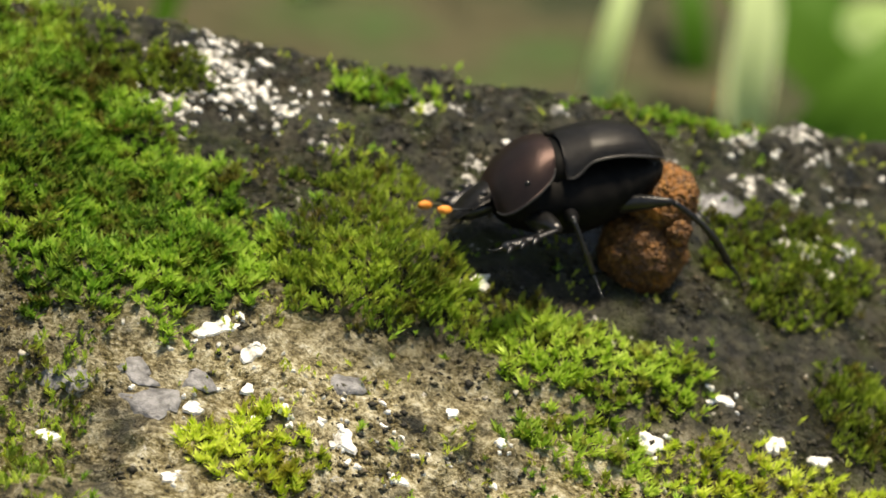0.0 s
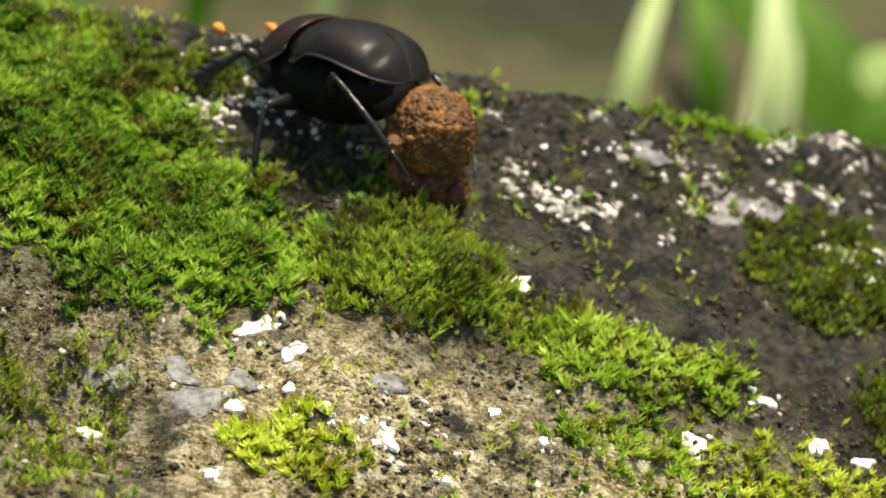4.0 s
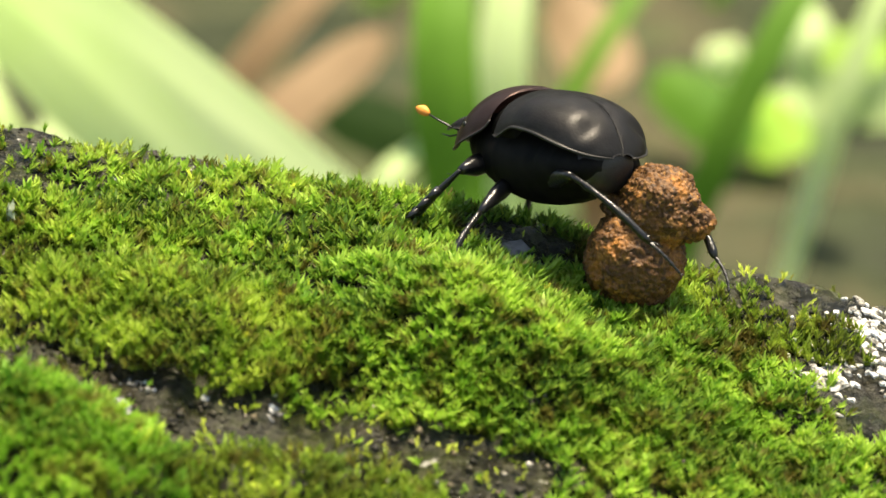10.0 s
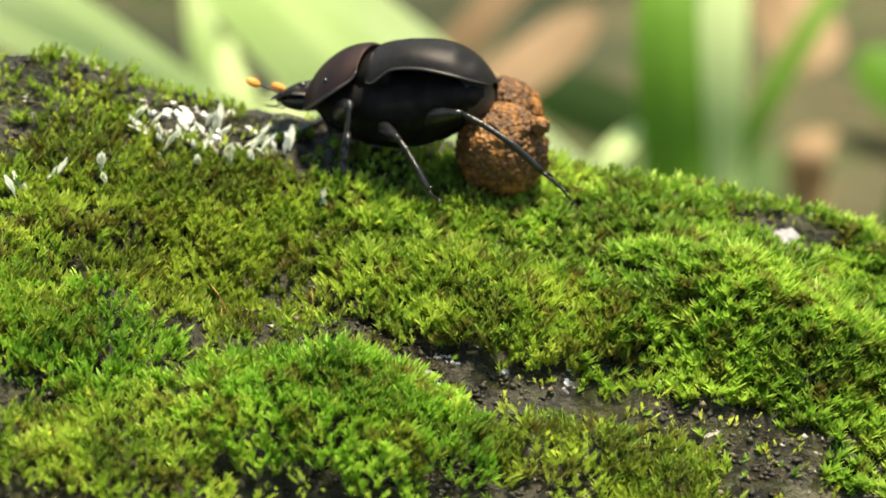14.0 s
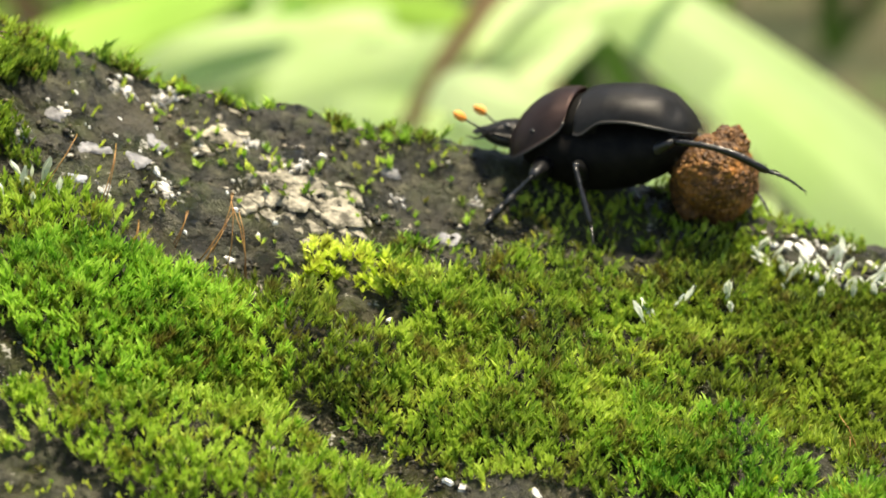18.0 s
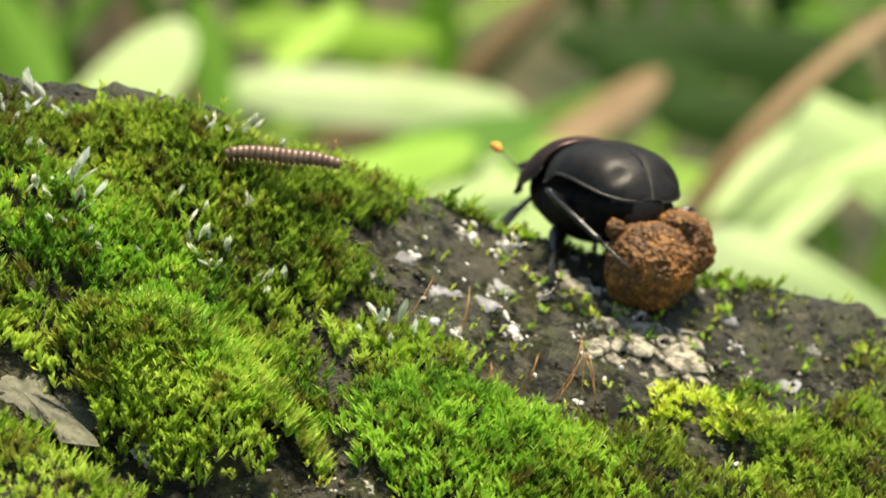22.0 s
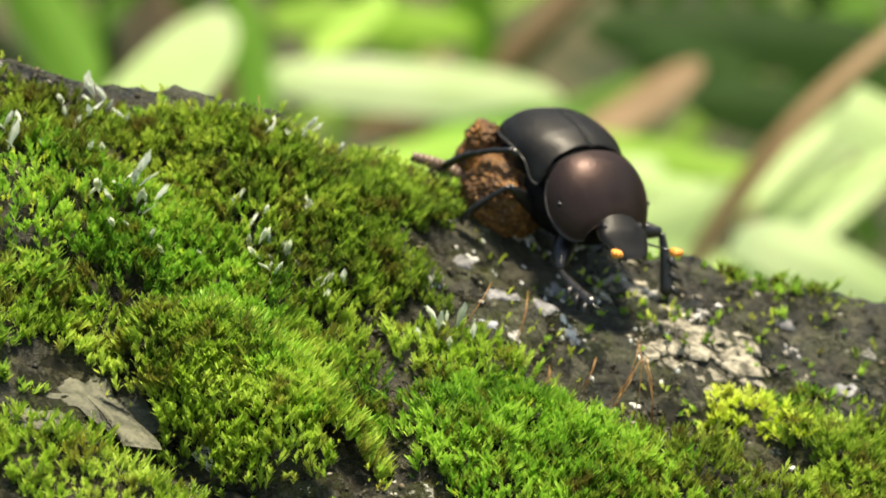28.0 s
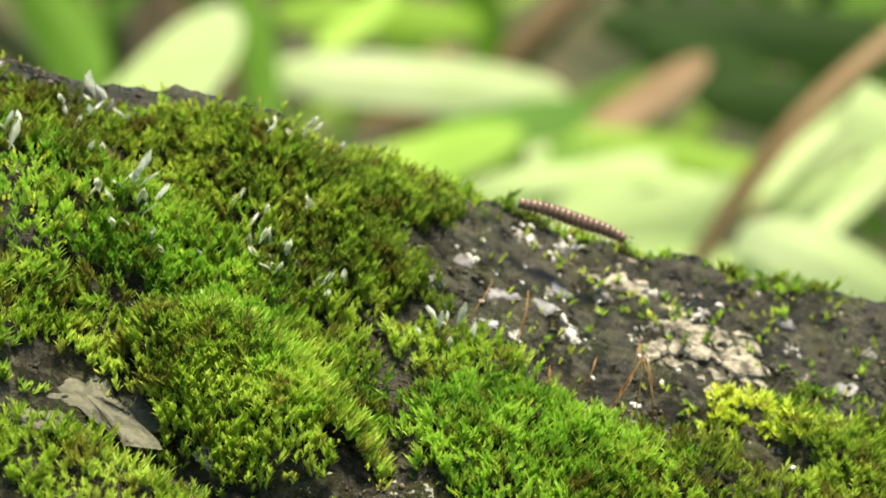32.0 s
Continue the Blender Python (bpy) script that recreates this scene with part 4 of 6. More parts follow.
# the grass thicket further off
thick = np.random.default_rng(21)
for k in range(110):
    az, far = math.radians(thick.uniform(-14, 54)), thick.uniform(1000, 1450)
    cx, cy, cz = -math.sin(az) * far, math.cos(az) * far, -far * math.tan(math.radians(thick.uniform(3, 18)))
    lean, long = math.radians(thick.uniform(-75, 75)), thick.uniform(50, 150)
    dx, dz = math.sin(lean) * long, math.cos(lean) * long
    long_leaf(("green", "lime", "green", "dry", "shaded", "green", "lime", "shaded")[k % 8], cx + dx * math.cos(az), cy + dx * math.sin(az), cz + dz, cx - dx * math.cos(az), cy - dx * math.sin(az), cz - dz, thick.uniform(8, 19))


# ---- dung beetle ----
def smooth_rows(stations, n):
    """Stations made dense along a smooth curve."""
    st = np.array(stations, float)
    ext = np.vstack([2 * st[0] - st[1], st, 2 * st[-1] - st[-2]])
    out = []
    for i in range(n):
        s = i / (n - 1) * (len(st) - 1)
        k = min(int(s), len(st) - 2)
        u = s - k
        p0, p1, p2, p3 = ext[k], ext[k + 1], ext[k + 2], ext[k + 3]
        out.append(0.5 * (2 * p1 + (p2 - p0) * u + (2 * p0 - 5 * p1 + 4 * p2 - p3) * u * u + (3 * p1 - p0 - 3 * p2 + p3) * u**3))
    return np.array(out)


def dome(stations, a0, a1, nv=22, power=0.92, n=46, slant=(0.0, 0.0), relief=None):
    """A domed shell lofted along x. Stations: x, half width, top, edge height."""
    vs = []
    for i, (x, w, top, edge) in enumerate(smooth_rows(stations, n)):
        lean = slant[0] + (slant[1] - slant[0]) * i / (n - 1)
        for j in range(nv):
            a = a0 + (a1 - a0) * j / (nv - 1)
            z = edge + (top - edge) * abs(math.sin(a)) ** power
            y = w * math.copysign(abs(math.cos(a)) ** 0.92, math.cos(a))
            vs.append((x + lean * (top - z), y, z + (relief(x, y) if relief else 0)))
    bm = bmesh.new()
    bv = [bm.verts.new(v) for v in vs]
    for f in grid_faces(n, nv):
        bm.faces.new([bv[i] for i in f])
    bmesh.ops.solidify(bm, geom=bm.faces[:], thickness=-0.14)
    bmesh.ops.recalc_face_normals(bm, faces=bm.faces)
    return bm


def loft(stations, nv=28, n=48, grooves=0.0):
    """A closed body lofted along x. Stations: x, half width, top, bottom."""
    bm = bmesh.new()
    rings = []
    for x, w, top, low in smooth_rows(stations, n):
        g = 1 - grooves * max(0.0, math.cos(x * 2 * math.pi / 1.15)) ** 8
        c, h = (top + low) / 2, (top - low) / 2
        rings.append([bm.verts.new((x, w * g * math.cos(2 * math.pi * k / nv), c + h * g * math.sin(2 * math.pi * k / nv))) for k in range(nv)])
    for r0, r1 in zip(rings, rings[1:]):
        for k in range(nv):
            bm.faces.new((r0[k], r0[(k + 1) % nv], r1[(k + 1) % nv], r1[k]))
    bm.faces.new(rings[0][::-1])
    bm.faces.new(rings[-1])
    bmesh.ops.recalc_face_normals(bm, faces=bm.faces)
    return bm


def apex_relief(x, y):
    """The hollow and the swelling near the tip of each wing case."""
    q = abs(y)
    return -0.32 * math.exp(-((x + 7.0) / 0.35) ** 2 - ((q - 2.5) / 0.9) ** 2) + 0.10 * math.exp(-((x + 6.2) / 0.6) ** 2 - ((q - 2.5) / 1.0) ** 2) - 0.10 * math.exp(-((q - 0.0) / 0.12) ** 2)


beetle = tagged(new("dung_beetle"), "black dung beetle with coppery thorax and orange antenna clubs", "beetle")
ELYTRON = [(0.1, 3.9, 3.3, 1.0), (-0.05, 4.25, 3.42, 0.1), (-0.7, 4.5, 3.55, 0.05), (-1.6, 4.58, 3.62, 0.75), (-2.3, 4.62, 3.65, 1.0), (-4.0, 4.6, 3.55, 0.95), (-5.6, 4.3, 3.15, 0.6), (-6.8, 3.7, 2.4, 0.25), (-7.6, 2.9, 1.5, 0.0), (-8.1, 1.9, 0.7, -0.1), (-8.35, 0.9, 0.1, -0.15)]
part("wing_case", dome(ELYTRON, 0.0, math.pi / 2 - 0.002, slant=(0.2, 0.0), relief=apex_relief), shell_mat, beetle, "satin black wing case")
part("wing_case", dome(ELYTRON, math.pi / 2 + 0.002, math.pi, slant=(0.2, 0.0), relief=apex_relief), shell_mat, beetle, "satin black wing case")
for s in (1, -1):
    rim = [(x + 0.2 * (1 - k / 24) * (top - edge), s * (w + 0.03), edge - 0.02) for k, (x, w, top, edge) in enumerate(smooth_rows(ELYTRON[1:], 25))]
    part("wing_case_rim", tube(rim, [0.05 + 0.07 * math.sin(math.pi * k / 24) for k in range(25)], 7), shell_mat, beetle)
PRONOTUM = [(0.75, 4.05, 3.3, 1.0), (1.05, 4.3, 3.48, 0.3), (2.2, 4.6, 3.42, -0.5), (3.4, 4.5, 3.0, -1.1), (4.6, 4.0, 2.2, -1.6), (5.5, 3.3, 1.25, -1.75), (6.0, 2.6, 0.45, -1.5)]
part("thorax_shield", dome(PRONOTUM, 0.0, math.pi, 40, slant=(0.25, 0.0)), copper_mat, beetle, "coppery black domed thorax shield")
for s in (1, -1):
    rim = [(x + 0.25 * (1 - k / 20) * (top - edge), s * (w + 0.02), edge) for k, (x, w, top, edge) in enumerate(smooth_rows(PRONOTUM, 21))]
    part("thorax_rim", tube(rim, [0.09] * 21, 6), shell_mat, beetle)
    part("thorax_pit", ellipsoid(3.7, s * 4.28, 0.35, 0.24, 0.16, 0.2, 10, 8), leg_mat, beetle)
BELLY = [(5.8, 1.6, 0.2, -1.5), (4.6, 2.9, 1.0, -2.9), (2.8, 3.7, 1.6, -3.9), (0.6, 4.05, 1.6, -4.5), (-1.5, 4.2, 1.5, -4.6), (-4.0, 4.1, 1.3, -4.1), (-6.0, 3.6, 0.9, -3.1), (-7.3, 2.8, 0.4, -2.3), (-7.9, 1.8, -0.1, -1.4)]
part("underside", loft(BELLY, grooves=0.035), belly_mat, beetle, "dull black belly")
part("waist", loft([(1.7, 3.5, 2.5, -1.5), (1.1, 3.75, 2.85, -1.5), (0.3, 3.85, 3.0, -1.5), (-0.6, 3.9, 3.05, -1.5), (-1.1, 3.7, 2.9, -1.5)], n=16), belly_mat, beetle, "dull black joint between thorax and wing cases")
part("tail_plate", ellipsoid(-6.4, 0, -0.8, 1.75, 3.0, 2.2, 28, 18), shell_mat, beetle, "glossy black tail plate below the wing cases")

# the head and feelers nod about the neck
NECK = Vector((5.2, 0, 0.0))
HEAD_SHAPE = [(5.0, 1.6, 1.0, -0.5), (6.0, 1.85, 0.75, -0.55), (7.0, 2.2, 0.45, -0.6), (7.6, 2.05, 0.15, -0.75), (8.3, 1.75, -0.35, -0.95), (8.95, 1.35, -0.75, -1.15), (9.25, 0.8, -0.98, -1.25)]


def nodding(name, bm, mat, parent, label=""):
    """A part of the head, whose origin is the neck."""
    bmesh.ops.translate(bm, vec=-NECK, verts=bm.verts)
    ob = part(name, bm, mat, parent, label)
    ob.location = NECK * MM
    return ob


head = nodding("head", dome(HEAD_SHAPE, 0.0, math.pi, 26, 0.7, 24), shell_mat, beetle, "flat rounded shovel-shaped dark head")
jaw = nodding("jaw", ellipsoid(6.9, 0, -1.0, 1.9, 1.45, 0.75), leg_mat, beetle)
NODS = [head, jaw]
for s in (1, -1):
    bm = ellipsoid(6.5, s * 1.7, 0.12, 0.38, 0.26, 0.3, 14, 10)
    bmesh.ops.translate(bm, vec=-NECK, verts=bm.verts)
    part("eye", bm, leg_mat, head, "glossy black eye")
    bm = tube([(7.9, s * 0.8, -1.2), (8.9, s * 1.0, -1.6), (9.6, s * 1.3, -1.55)], [0.09, 0.07, 0.03], 6)
    bmesh.ops.translate(bm, vec=-NECK, verts=bm.verts)
    part("feeler", bm, leg_mat, jaw)
    feeler = nodding("antenna", tube([(7.0, s * 1.4, -0.85), (8.0, s * 2.1, -0.6), (8.8, s * 2.5, -0.35), (9.6, s * 2.8, -0.1)], [0.1, 0.085, 0.075, 0.08], 7), leg_mat, beetle, "thin black antenna with a fan-shaped club")
    NODS.append(feeler)
    for k in (-1, 0, 1):
        bm = ellipsoid(0.5, 0, 0, 0.58, 0.2, 0.33, 14, 10)
        bmesh.ops.rotate(bm, cent=(0, 0, 0), matrix=Euler((0.2 * k, -0.3, s * (0.2 + 0.36 * k))).to_matrix(), verts=bm.verts)
        bmesh.ops.translate(bm, vec=Vector((9.55, s * 2.8, -0.1)) - NECK, verts=bm.verts)
        part("club_leaf", bm, club_mat, feeler, "orange antenna club leaf")

# hips, thigh and shin lengths, the way the knee points out
HIPS = {"front_leg": (3.4, 2.0, -2.4), "middle_leg": (0.2, 2.3, -3.2), "hind_leg": (-2.8, 2.0, -2.9)}
THIGH = {"front_leg": 4.0, "middle_leg": 4.6, "hind_leg": 5.2}
SHIN = {"front_leg": 4.9, "middle_leg": 4.7, "hind_leg": 7.4}
OUTWARD = {"front_leg": (0.5, 1.0, 0.9), "middle_leg": (0.0, 1.0, 1.2), "hind_leg": (-0.2, 0.9, 1.0)}


def flat_limb(points, radii, flat, sides=10):
    """A limb of oval section along points in the xz plane."""
    bm = tube(points, radii, sides)
    bmesh.ops.scale(bm, vec=(1, flat, 1), verts=bm.verts)
    return bm


def make_leg(kind, s):
    """A leg that lies along x, bent at its knee; the shin hangs on the thigh."""
    g = {"front_leg": 0.85, "middle_leg": 0.62, "hind_leg": 0.66}[kind]
    lf, lt = THIGH[kind], SHIN[kind]
    leg = part(kind, flat_limb([(lf * u, 0, 0.16 * math.sin(math.pi * u)) for u in np.linspace(0, 1, 9)], [g * r for r in (0.7, 0.95, 1.12, 1.15, 1.08, 0.95, 0.78, 0.6, 0.42)], 0.8, 12), leg_mat, beetle, "jointed glossy black leg")
    q = random.Random(7)
    n = 15
    bow = {"front_leg": 0.12, "middle_leg": 0.3, "hind_leg": 0.62}[kind]
    line = [(lt * i / (n - 1), 0, bow * math.sin(math.pi * i / (n - 1))) for i in range(n)]
    if kind == "front_leg":
        radii = [g * (0.3 + 0.42 * i / (n - 1)) for i in range(n - 1)] + [g * 0.4]
    else:
        radii = [g * (0.36 + 0.1 * math.sin(i * 0.9) * 0.3 + 0.2 * (i / (n - 1)) ** 1.5) for i in range(n - 1)] + [g * 0.34]
    bm = flat_limb(line, radii, 0.62 if kind == "front_leg" else 0.8)
    if kind == "front_leg":
        for k, u in enumerate((0.5, 0.72, 0.95)):
            tip = [(lt * u - 0.35, 0, g * 0.4), (lt * u + 0.05, 0, g * 0.85), (lt * u + 0.5, 0, g * 1.15 + 0.2)]
            tooth = tube(tip, [0.34, 0.25, 0.04], 7)
            me = bpy.data.meshes.new("tooth")
            tooth.to_mesh(me)
            tooth.free()
            bm.from_mesh(me)
            bpy.data.meshes.remove(me)
    # stiff bristles along the shin
    for i in range(34 if kind != "front_leg" else 12):
        u, a = q.uniform(0.12, 0.97), q.uniform(0, 6.283)
        c = Vector((lt * u, 0, bow * math.sin(math.pi * u)))
        o = Vector((0, math.cos(a), math.sin(a)))
        r = g * 0.42
        base, tip = c + o * r * 0.8, c + o * (r + q.uniform(0.16, 0.34)) + Vector((q.uniform(0.15, 0.4), 0, 0))
        e = Vector((0.05, 0, 0)), o.cross(Vector((1, 0, 0))) * 0.045
        v = [bm.verts.new(base + e[0]), bm.verts.new(base - e[0] + e[1]), bm.verts.new(base - e[0] - e[1]), bm.verts.new(tip)]
        for f in ((0, 1, 3), (1, 2, 3), (2, 0, 3)):
            bm.faces.new([v[k] for k in f])
    shin = part("shin", bm, leg_mat, leg)
    reach, fall = {"front_leg": (0.9, -0.2), "middle_leg": (1.5, 1.3), "hind_leg": (3.0, -0.7)}[kind]
    pts, rad = [], []
    for i in range(16):
        u = i / 15
        pts.append((lt - 0.1 + reach * u, 0, fall * u * u + 0.1 * math.sin(3 * u)))
        rad.append(0.16 * (1 - 0.45 * u) * (1.2 if i % 3 == 2 else 0.85))
    rad[-1] = 0.05
    bm = tube(pts, rad, 7)
    end = Vector(pts[-1])
    for k in (-1, 1):
        claw = tube([end, end + Vector((0.2, 0.12 * k, -0.05)), end + Vector((0.3, 0.2 * k, -0.2))], [0.05, 0.04, 0.015], 5)
        me = bpy.data.meshes.new("claw")
        claw.to_mesh(me)
        claw.free()
        bm.from_mesh(me)
        bpy.data.meshes.remove(me)
    if kind == "hind_leg":
        spur = tube([(lt - 0.15, 0, 0.1), (lt + 0.5, 0.25, 0.1), (lt + 0.9, 0.35, -0.05)], [0.09, 0.06, 0.015], 5)
        me = bpy.data.meshes.new("spur")
        spur.to_mesh(me)
        spur.free()
        bm.from_mesh(me)
        bpy.data.meshes.remove(me)
    foot = part("foot", bm, leg_mat, leg)
    return leg, shin, foot


LEGS = [(kind, s, make_leg(kind, s)) for s in (1, -1) for kind in ("front_leg", "middle_leg", "hind_leg")]

# ---- dung ball ----
ball = tagged(new("dung_ball"), "lumpy brown two-lobed ball of dung", "dung ball")


def lump(cx, cy, cz, r, seed, sub=5, rough=1.0):
    bm = bmesh.new()
    bmesh.ops.create_icosphere(bm, subdivisions=sub, radius=1)
    for v in bm.verts:
        d = v.co.normalized()
        grain = noise.voronoi(d * r * 3.4 + Vector((seed, seed, 0)))[0][0]
        k = 1 + rough * (0.10 * noise.noise(d * 1.7 + Vector((seed, 0, 0))) + 0.06 * noise.noise(d * 4.5 + Vector((0, seed, 0))) + 0.05 * noise.noise(d * 11 + Vector((0, 0, seed))) + 0.03 * noise.noise(d * 26) + 0.085 * (0.4 - grain) * (0.5 + noise.noise(d * 3 + Vector((seed, 9, 0)))))
        v.co = d * r * k + Vector((cx, cy, cz))
    return bm


part("lobe", lump(-1.8, 0.25, -0.68, 3.45, 3.1, 6), dung_mat, ball, "large rounded dung lobe")
part("lobe", lump(2.05, -0.46, 0.97, 2.95, 8.7, 6), dung_mat, ball, "second rounded crumbly dung lobe")
part("crumb", lump(1.9, 1.4, 2.7, 1.4, 12.2, 5, 2.2), dung_mat, ball, "ragged orange-brown dung crumb")
part("crumb", lump(0.9, -2.6, -1.3, 1.05, 15.2, 5, 2.2), dung_mat, ball)
part("crumb", lump(-3.6, -2.6, 1.2, 0.75, 17.2, 4, 2.5), dung_mat, ball)
part("crumb", lump(3.3, 1.1, 2.3, 0.8, 19.4, 4, 2.5), dung_mat, ball)

# ---- millipede ----
millipede = tagged(new("millipede"), "small brown segmented millipede crawling on the moss", "millipede")
for k in range(19):
    u = k / 18
    r = 0.6 * (0.55 + 0.45 * math.sin(math.pi * (0.12 + 0.76 * u)))
    x, z = -4.1 + 8.2 * u, 0.28 * math.sin(math.pi * u) + 0.07 * math.sin(9 * u)
    seg = part("segment", tube([(x - 0.24, 0, z), (x - 0.2, 0, z), (x + 0.12, 0, z), (x + 0.2, 0, z)], [r * 0.88, r, r, r * 0.9], 12), milli_mat, millipede)
    for s in (1, -1):
        part("leg", tube([(x, s * r * 0.7, z - 0.2), (x + 0.1, s * (r + 0.35), z - 0.25), (x + 0.15, s * (r + 0.45), z - 0.7)], [0.05, 0.05, 0.02], 5), milli_mat, seg)
for s in (1, -1):
    part("feeler", tube([(4.2, s * 0.15, 0.1), (4.6, s * 0.35, 0.15), (4.95, s * 0.5, 0.0)], [0.05, 0.045, 0.03], 5), milli_mat, millipede)


# ---- what moves ----
BEETLE = [
    (0, 6.68, 211.47, -94.14, 23.7, 5.8, -156),
    (0.4, 3.08, 210.74, -93.63, 20.3, 12.5, -160.8),
    (0.8, 2.26, 213.24, -92.76, 15.8, 1.2, -177.3),
    (1, 1.24, 213.93, -92.4, 13.3, 1.9, 174.2),
    (1.2, -0.15, 213.69, -91.46, 12.6, -0.3, 170.8),
    (1.6, -5.39, 214.27, -92.31, 12.2, 3.1, 174.1),
    (2, -5.12, 217.11, -91.15, 12.3, 6.2, 132.5),
    (2.5, -4.83, 219.01, -90.39, 9.7, 8.6, 113.1),
    (3, -8.25, 218.71, -89.99, 11.5, 7.6, 125.1),
    (3.5, -11.56, 217.69, -89.29, 13.9, 6.2, 137.8),
    (4, -14.46, 217.1, -88.65, 15.3, 6.9, 143.1),
    (4.5, -17.31, 216.47, -88.01, 17, 7.7, 147.5),
    (5, -19.83, 218, -86.51, 18.1, 7.2, 146.9),
    (5.5, -22.99, 217.05, -85.61, 16.5, 4.5, 158.3),
    (6, -28.04, 214.32, -85.57, 14.4, 7.8, 179.1),
    (6.5, -33.3, 211.72, -85.43, 14.2, 3.5, 174.6),
    (7, -33.37, 214.74, -85.88, 13.2, 4.5, 166.4),
    (7.5, -36.74, 216.26, -81.61, 12.5, -2.1, 165.1),
    (8, -40.33, 218.37, -81.48, 10.7, 4.6, 161.7),
    (8.5, -42.56, 220.77, -79.3, 10.9, 3.4, 153.1),
    (9, -45.22, 221.5, -79.72, 12, 10.7, 149.5),
    (10, -45.41, 222.41, -79.18, 12.6, 6.1, 143.1),
    (10.5, -45.14, 223.48, -79.54, 7.8, 5, 137.4),
    (11, -49.42, 218.42, -79.27, 8, 5, 176.5),
    (11.6, -54.07, 213.39, -79.08, 11.2, 12.3, -162.8),
    (12, -59.9, 213.16, -78.76, 12.6, 5.7, -158.7),
    (12.5, -65.16, 212.32, -76.96, 11, 1.2, -173.2),
    (13, -66.44, 214.7, -76.51, 8.9, -3.6, 174.5),
    (13.5, -74.32, 215.14, -76.51, 13.8, 9.8, 170.9),
    (14, -76.6, 213.76, -75.52, 22.6, 6.7, -178.1),
    (14.5, -80.84, 212.87, -73.74, 21.3, 3.8, -171.7),
    (15, -85.83, 212.05, -73.08, 19.8, 6.3, -163.7),
    (15.5, -90.69, 210.77, -72.3, 17.9, 9.5, -156),
    (16, -95.32, 208.84, -71.35, 15.6, 13.2, -148.6),
    (16.5, -99.87, 206.73, -70.38, 13.2, 17.5, -141.8),
    (17, -103.31, 207.26, -69.24, 9.6, -4.4, -152.6),
    (17.6, -107.4, 204.4, -68.98, 10.9, 4.6, -160.4),
    (18, -107.41, 205.16, -68.53, 11.5, 2.9, -169.9),
    (18.5, -110.39, 201.15, -68.66, 13.9, 9.3, -160.2),
    (19, -114.08, 197.82, -68.57, 15.8, 7.8, -154.7),
    (19.6, -115.35, 198.63, -66.47, 10.8, 10.6, -158.4),
    (20, -119.85, 200.23, -65.35, 1.7, 12.5, 177.7),
    (20.5, -121.63, 198.74, -63.99, 9.3, 12.9, -166.8),
    (21, -126.77, 197.34, -63.77, 8.7, 11.6, 177.4),
    (21.5, -132.6, 199.12, -62.08, 9.1, 6, 166.8),
    (22, -133.13, 198.35, -61.18, 9.7, 1.4, 150.6),
    (22.5, -131.93, 198.85, -60.16, 7.2, 0.9, 130.3),
    (23, -130.87, 197.56, -60.02, 6.4, -0.6, 116.7),
    (24, -130.88, 197.53, -59.85, 5.2, -1.1, 116.3),
    (24.6, -131.65, 197.69, -59.2, -0.5, 1.4, 106),
    (25, -128.73, 198.73, -59.45, -5.6, 3.2, 92.3),
    (25.5, -128.64, 199.12, -59.71, -5.6, 4.5, 91.1),
    (26, -128.75, 197.15, -58.91, -10.2, 9.4, 64.4),
    (26.5, -128.31, 194.06, -57.8, -13.2, 12.5, 36.8),
    (27, -129.43, 191.98, -57.63, -15.2, 26, 14.2),
    (27.5, -131.54, 191.93, -58.04, -15.3, 34.9, -14),
    (28, -135.18, 190.22, -58.95, -10.9, 23, -30),
    (28.5, -138.26, 188.28, -56.95, -11.4, 22.5, -36.7),
    (29, -139.19, 188.65, -57.17, -12.8, 24.5, -40.3),
    (29.5, -142.34, 184.5, -55.04, -22.3, 20.5, -42.4),
    (29.8, -143.82, 184.7, -51.11, -32.2, 20.7, -27.9),
    (30, -144.73, 187.56, -50.75, -37.3, 21.5, -24),
    (30.5, -145.21, 182.57, -49.38, -37.1, 20.7, -22.5),
    (30.7, -146.33, 181.8, -48.43, -37.2, 20.8, -20.3),
    (30.8, -144.95, 179.56, -47.66, -37.1, 20.8, -12.4),
    (30.9, -148.95, 205.56, -74.66, -37.1, 20.8, -12.4),
    (31.1, -150.95, 227.56, -117.66, -37.1, 20.8, -12.4),
    (32, -150.95, 231.56, -157.66, -37.1, 20.8, -12.4),
]

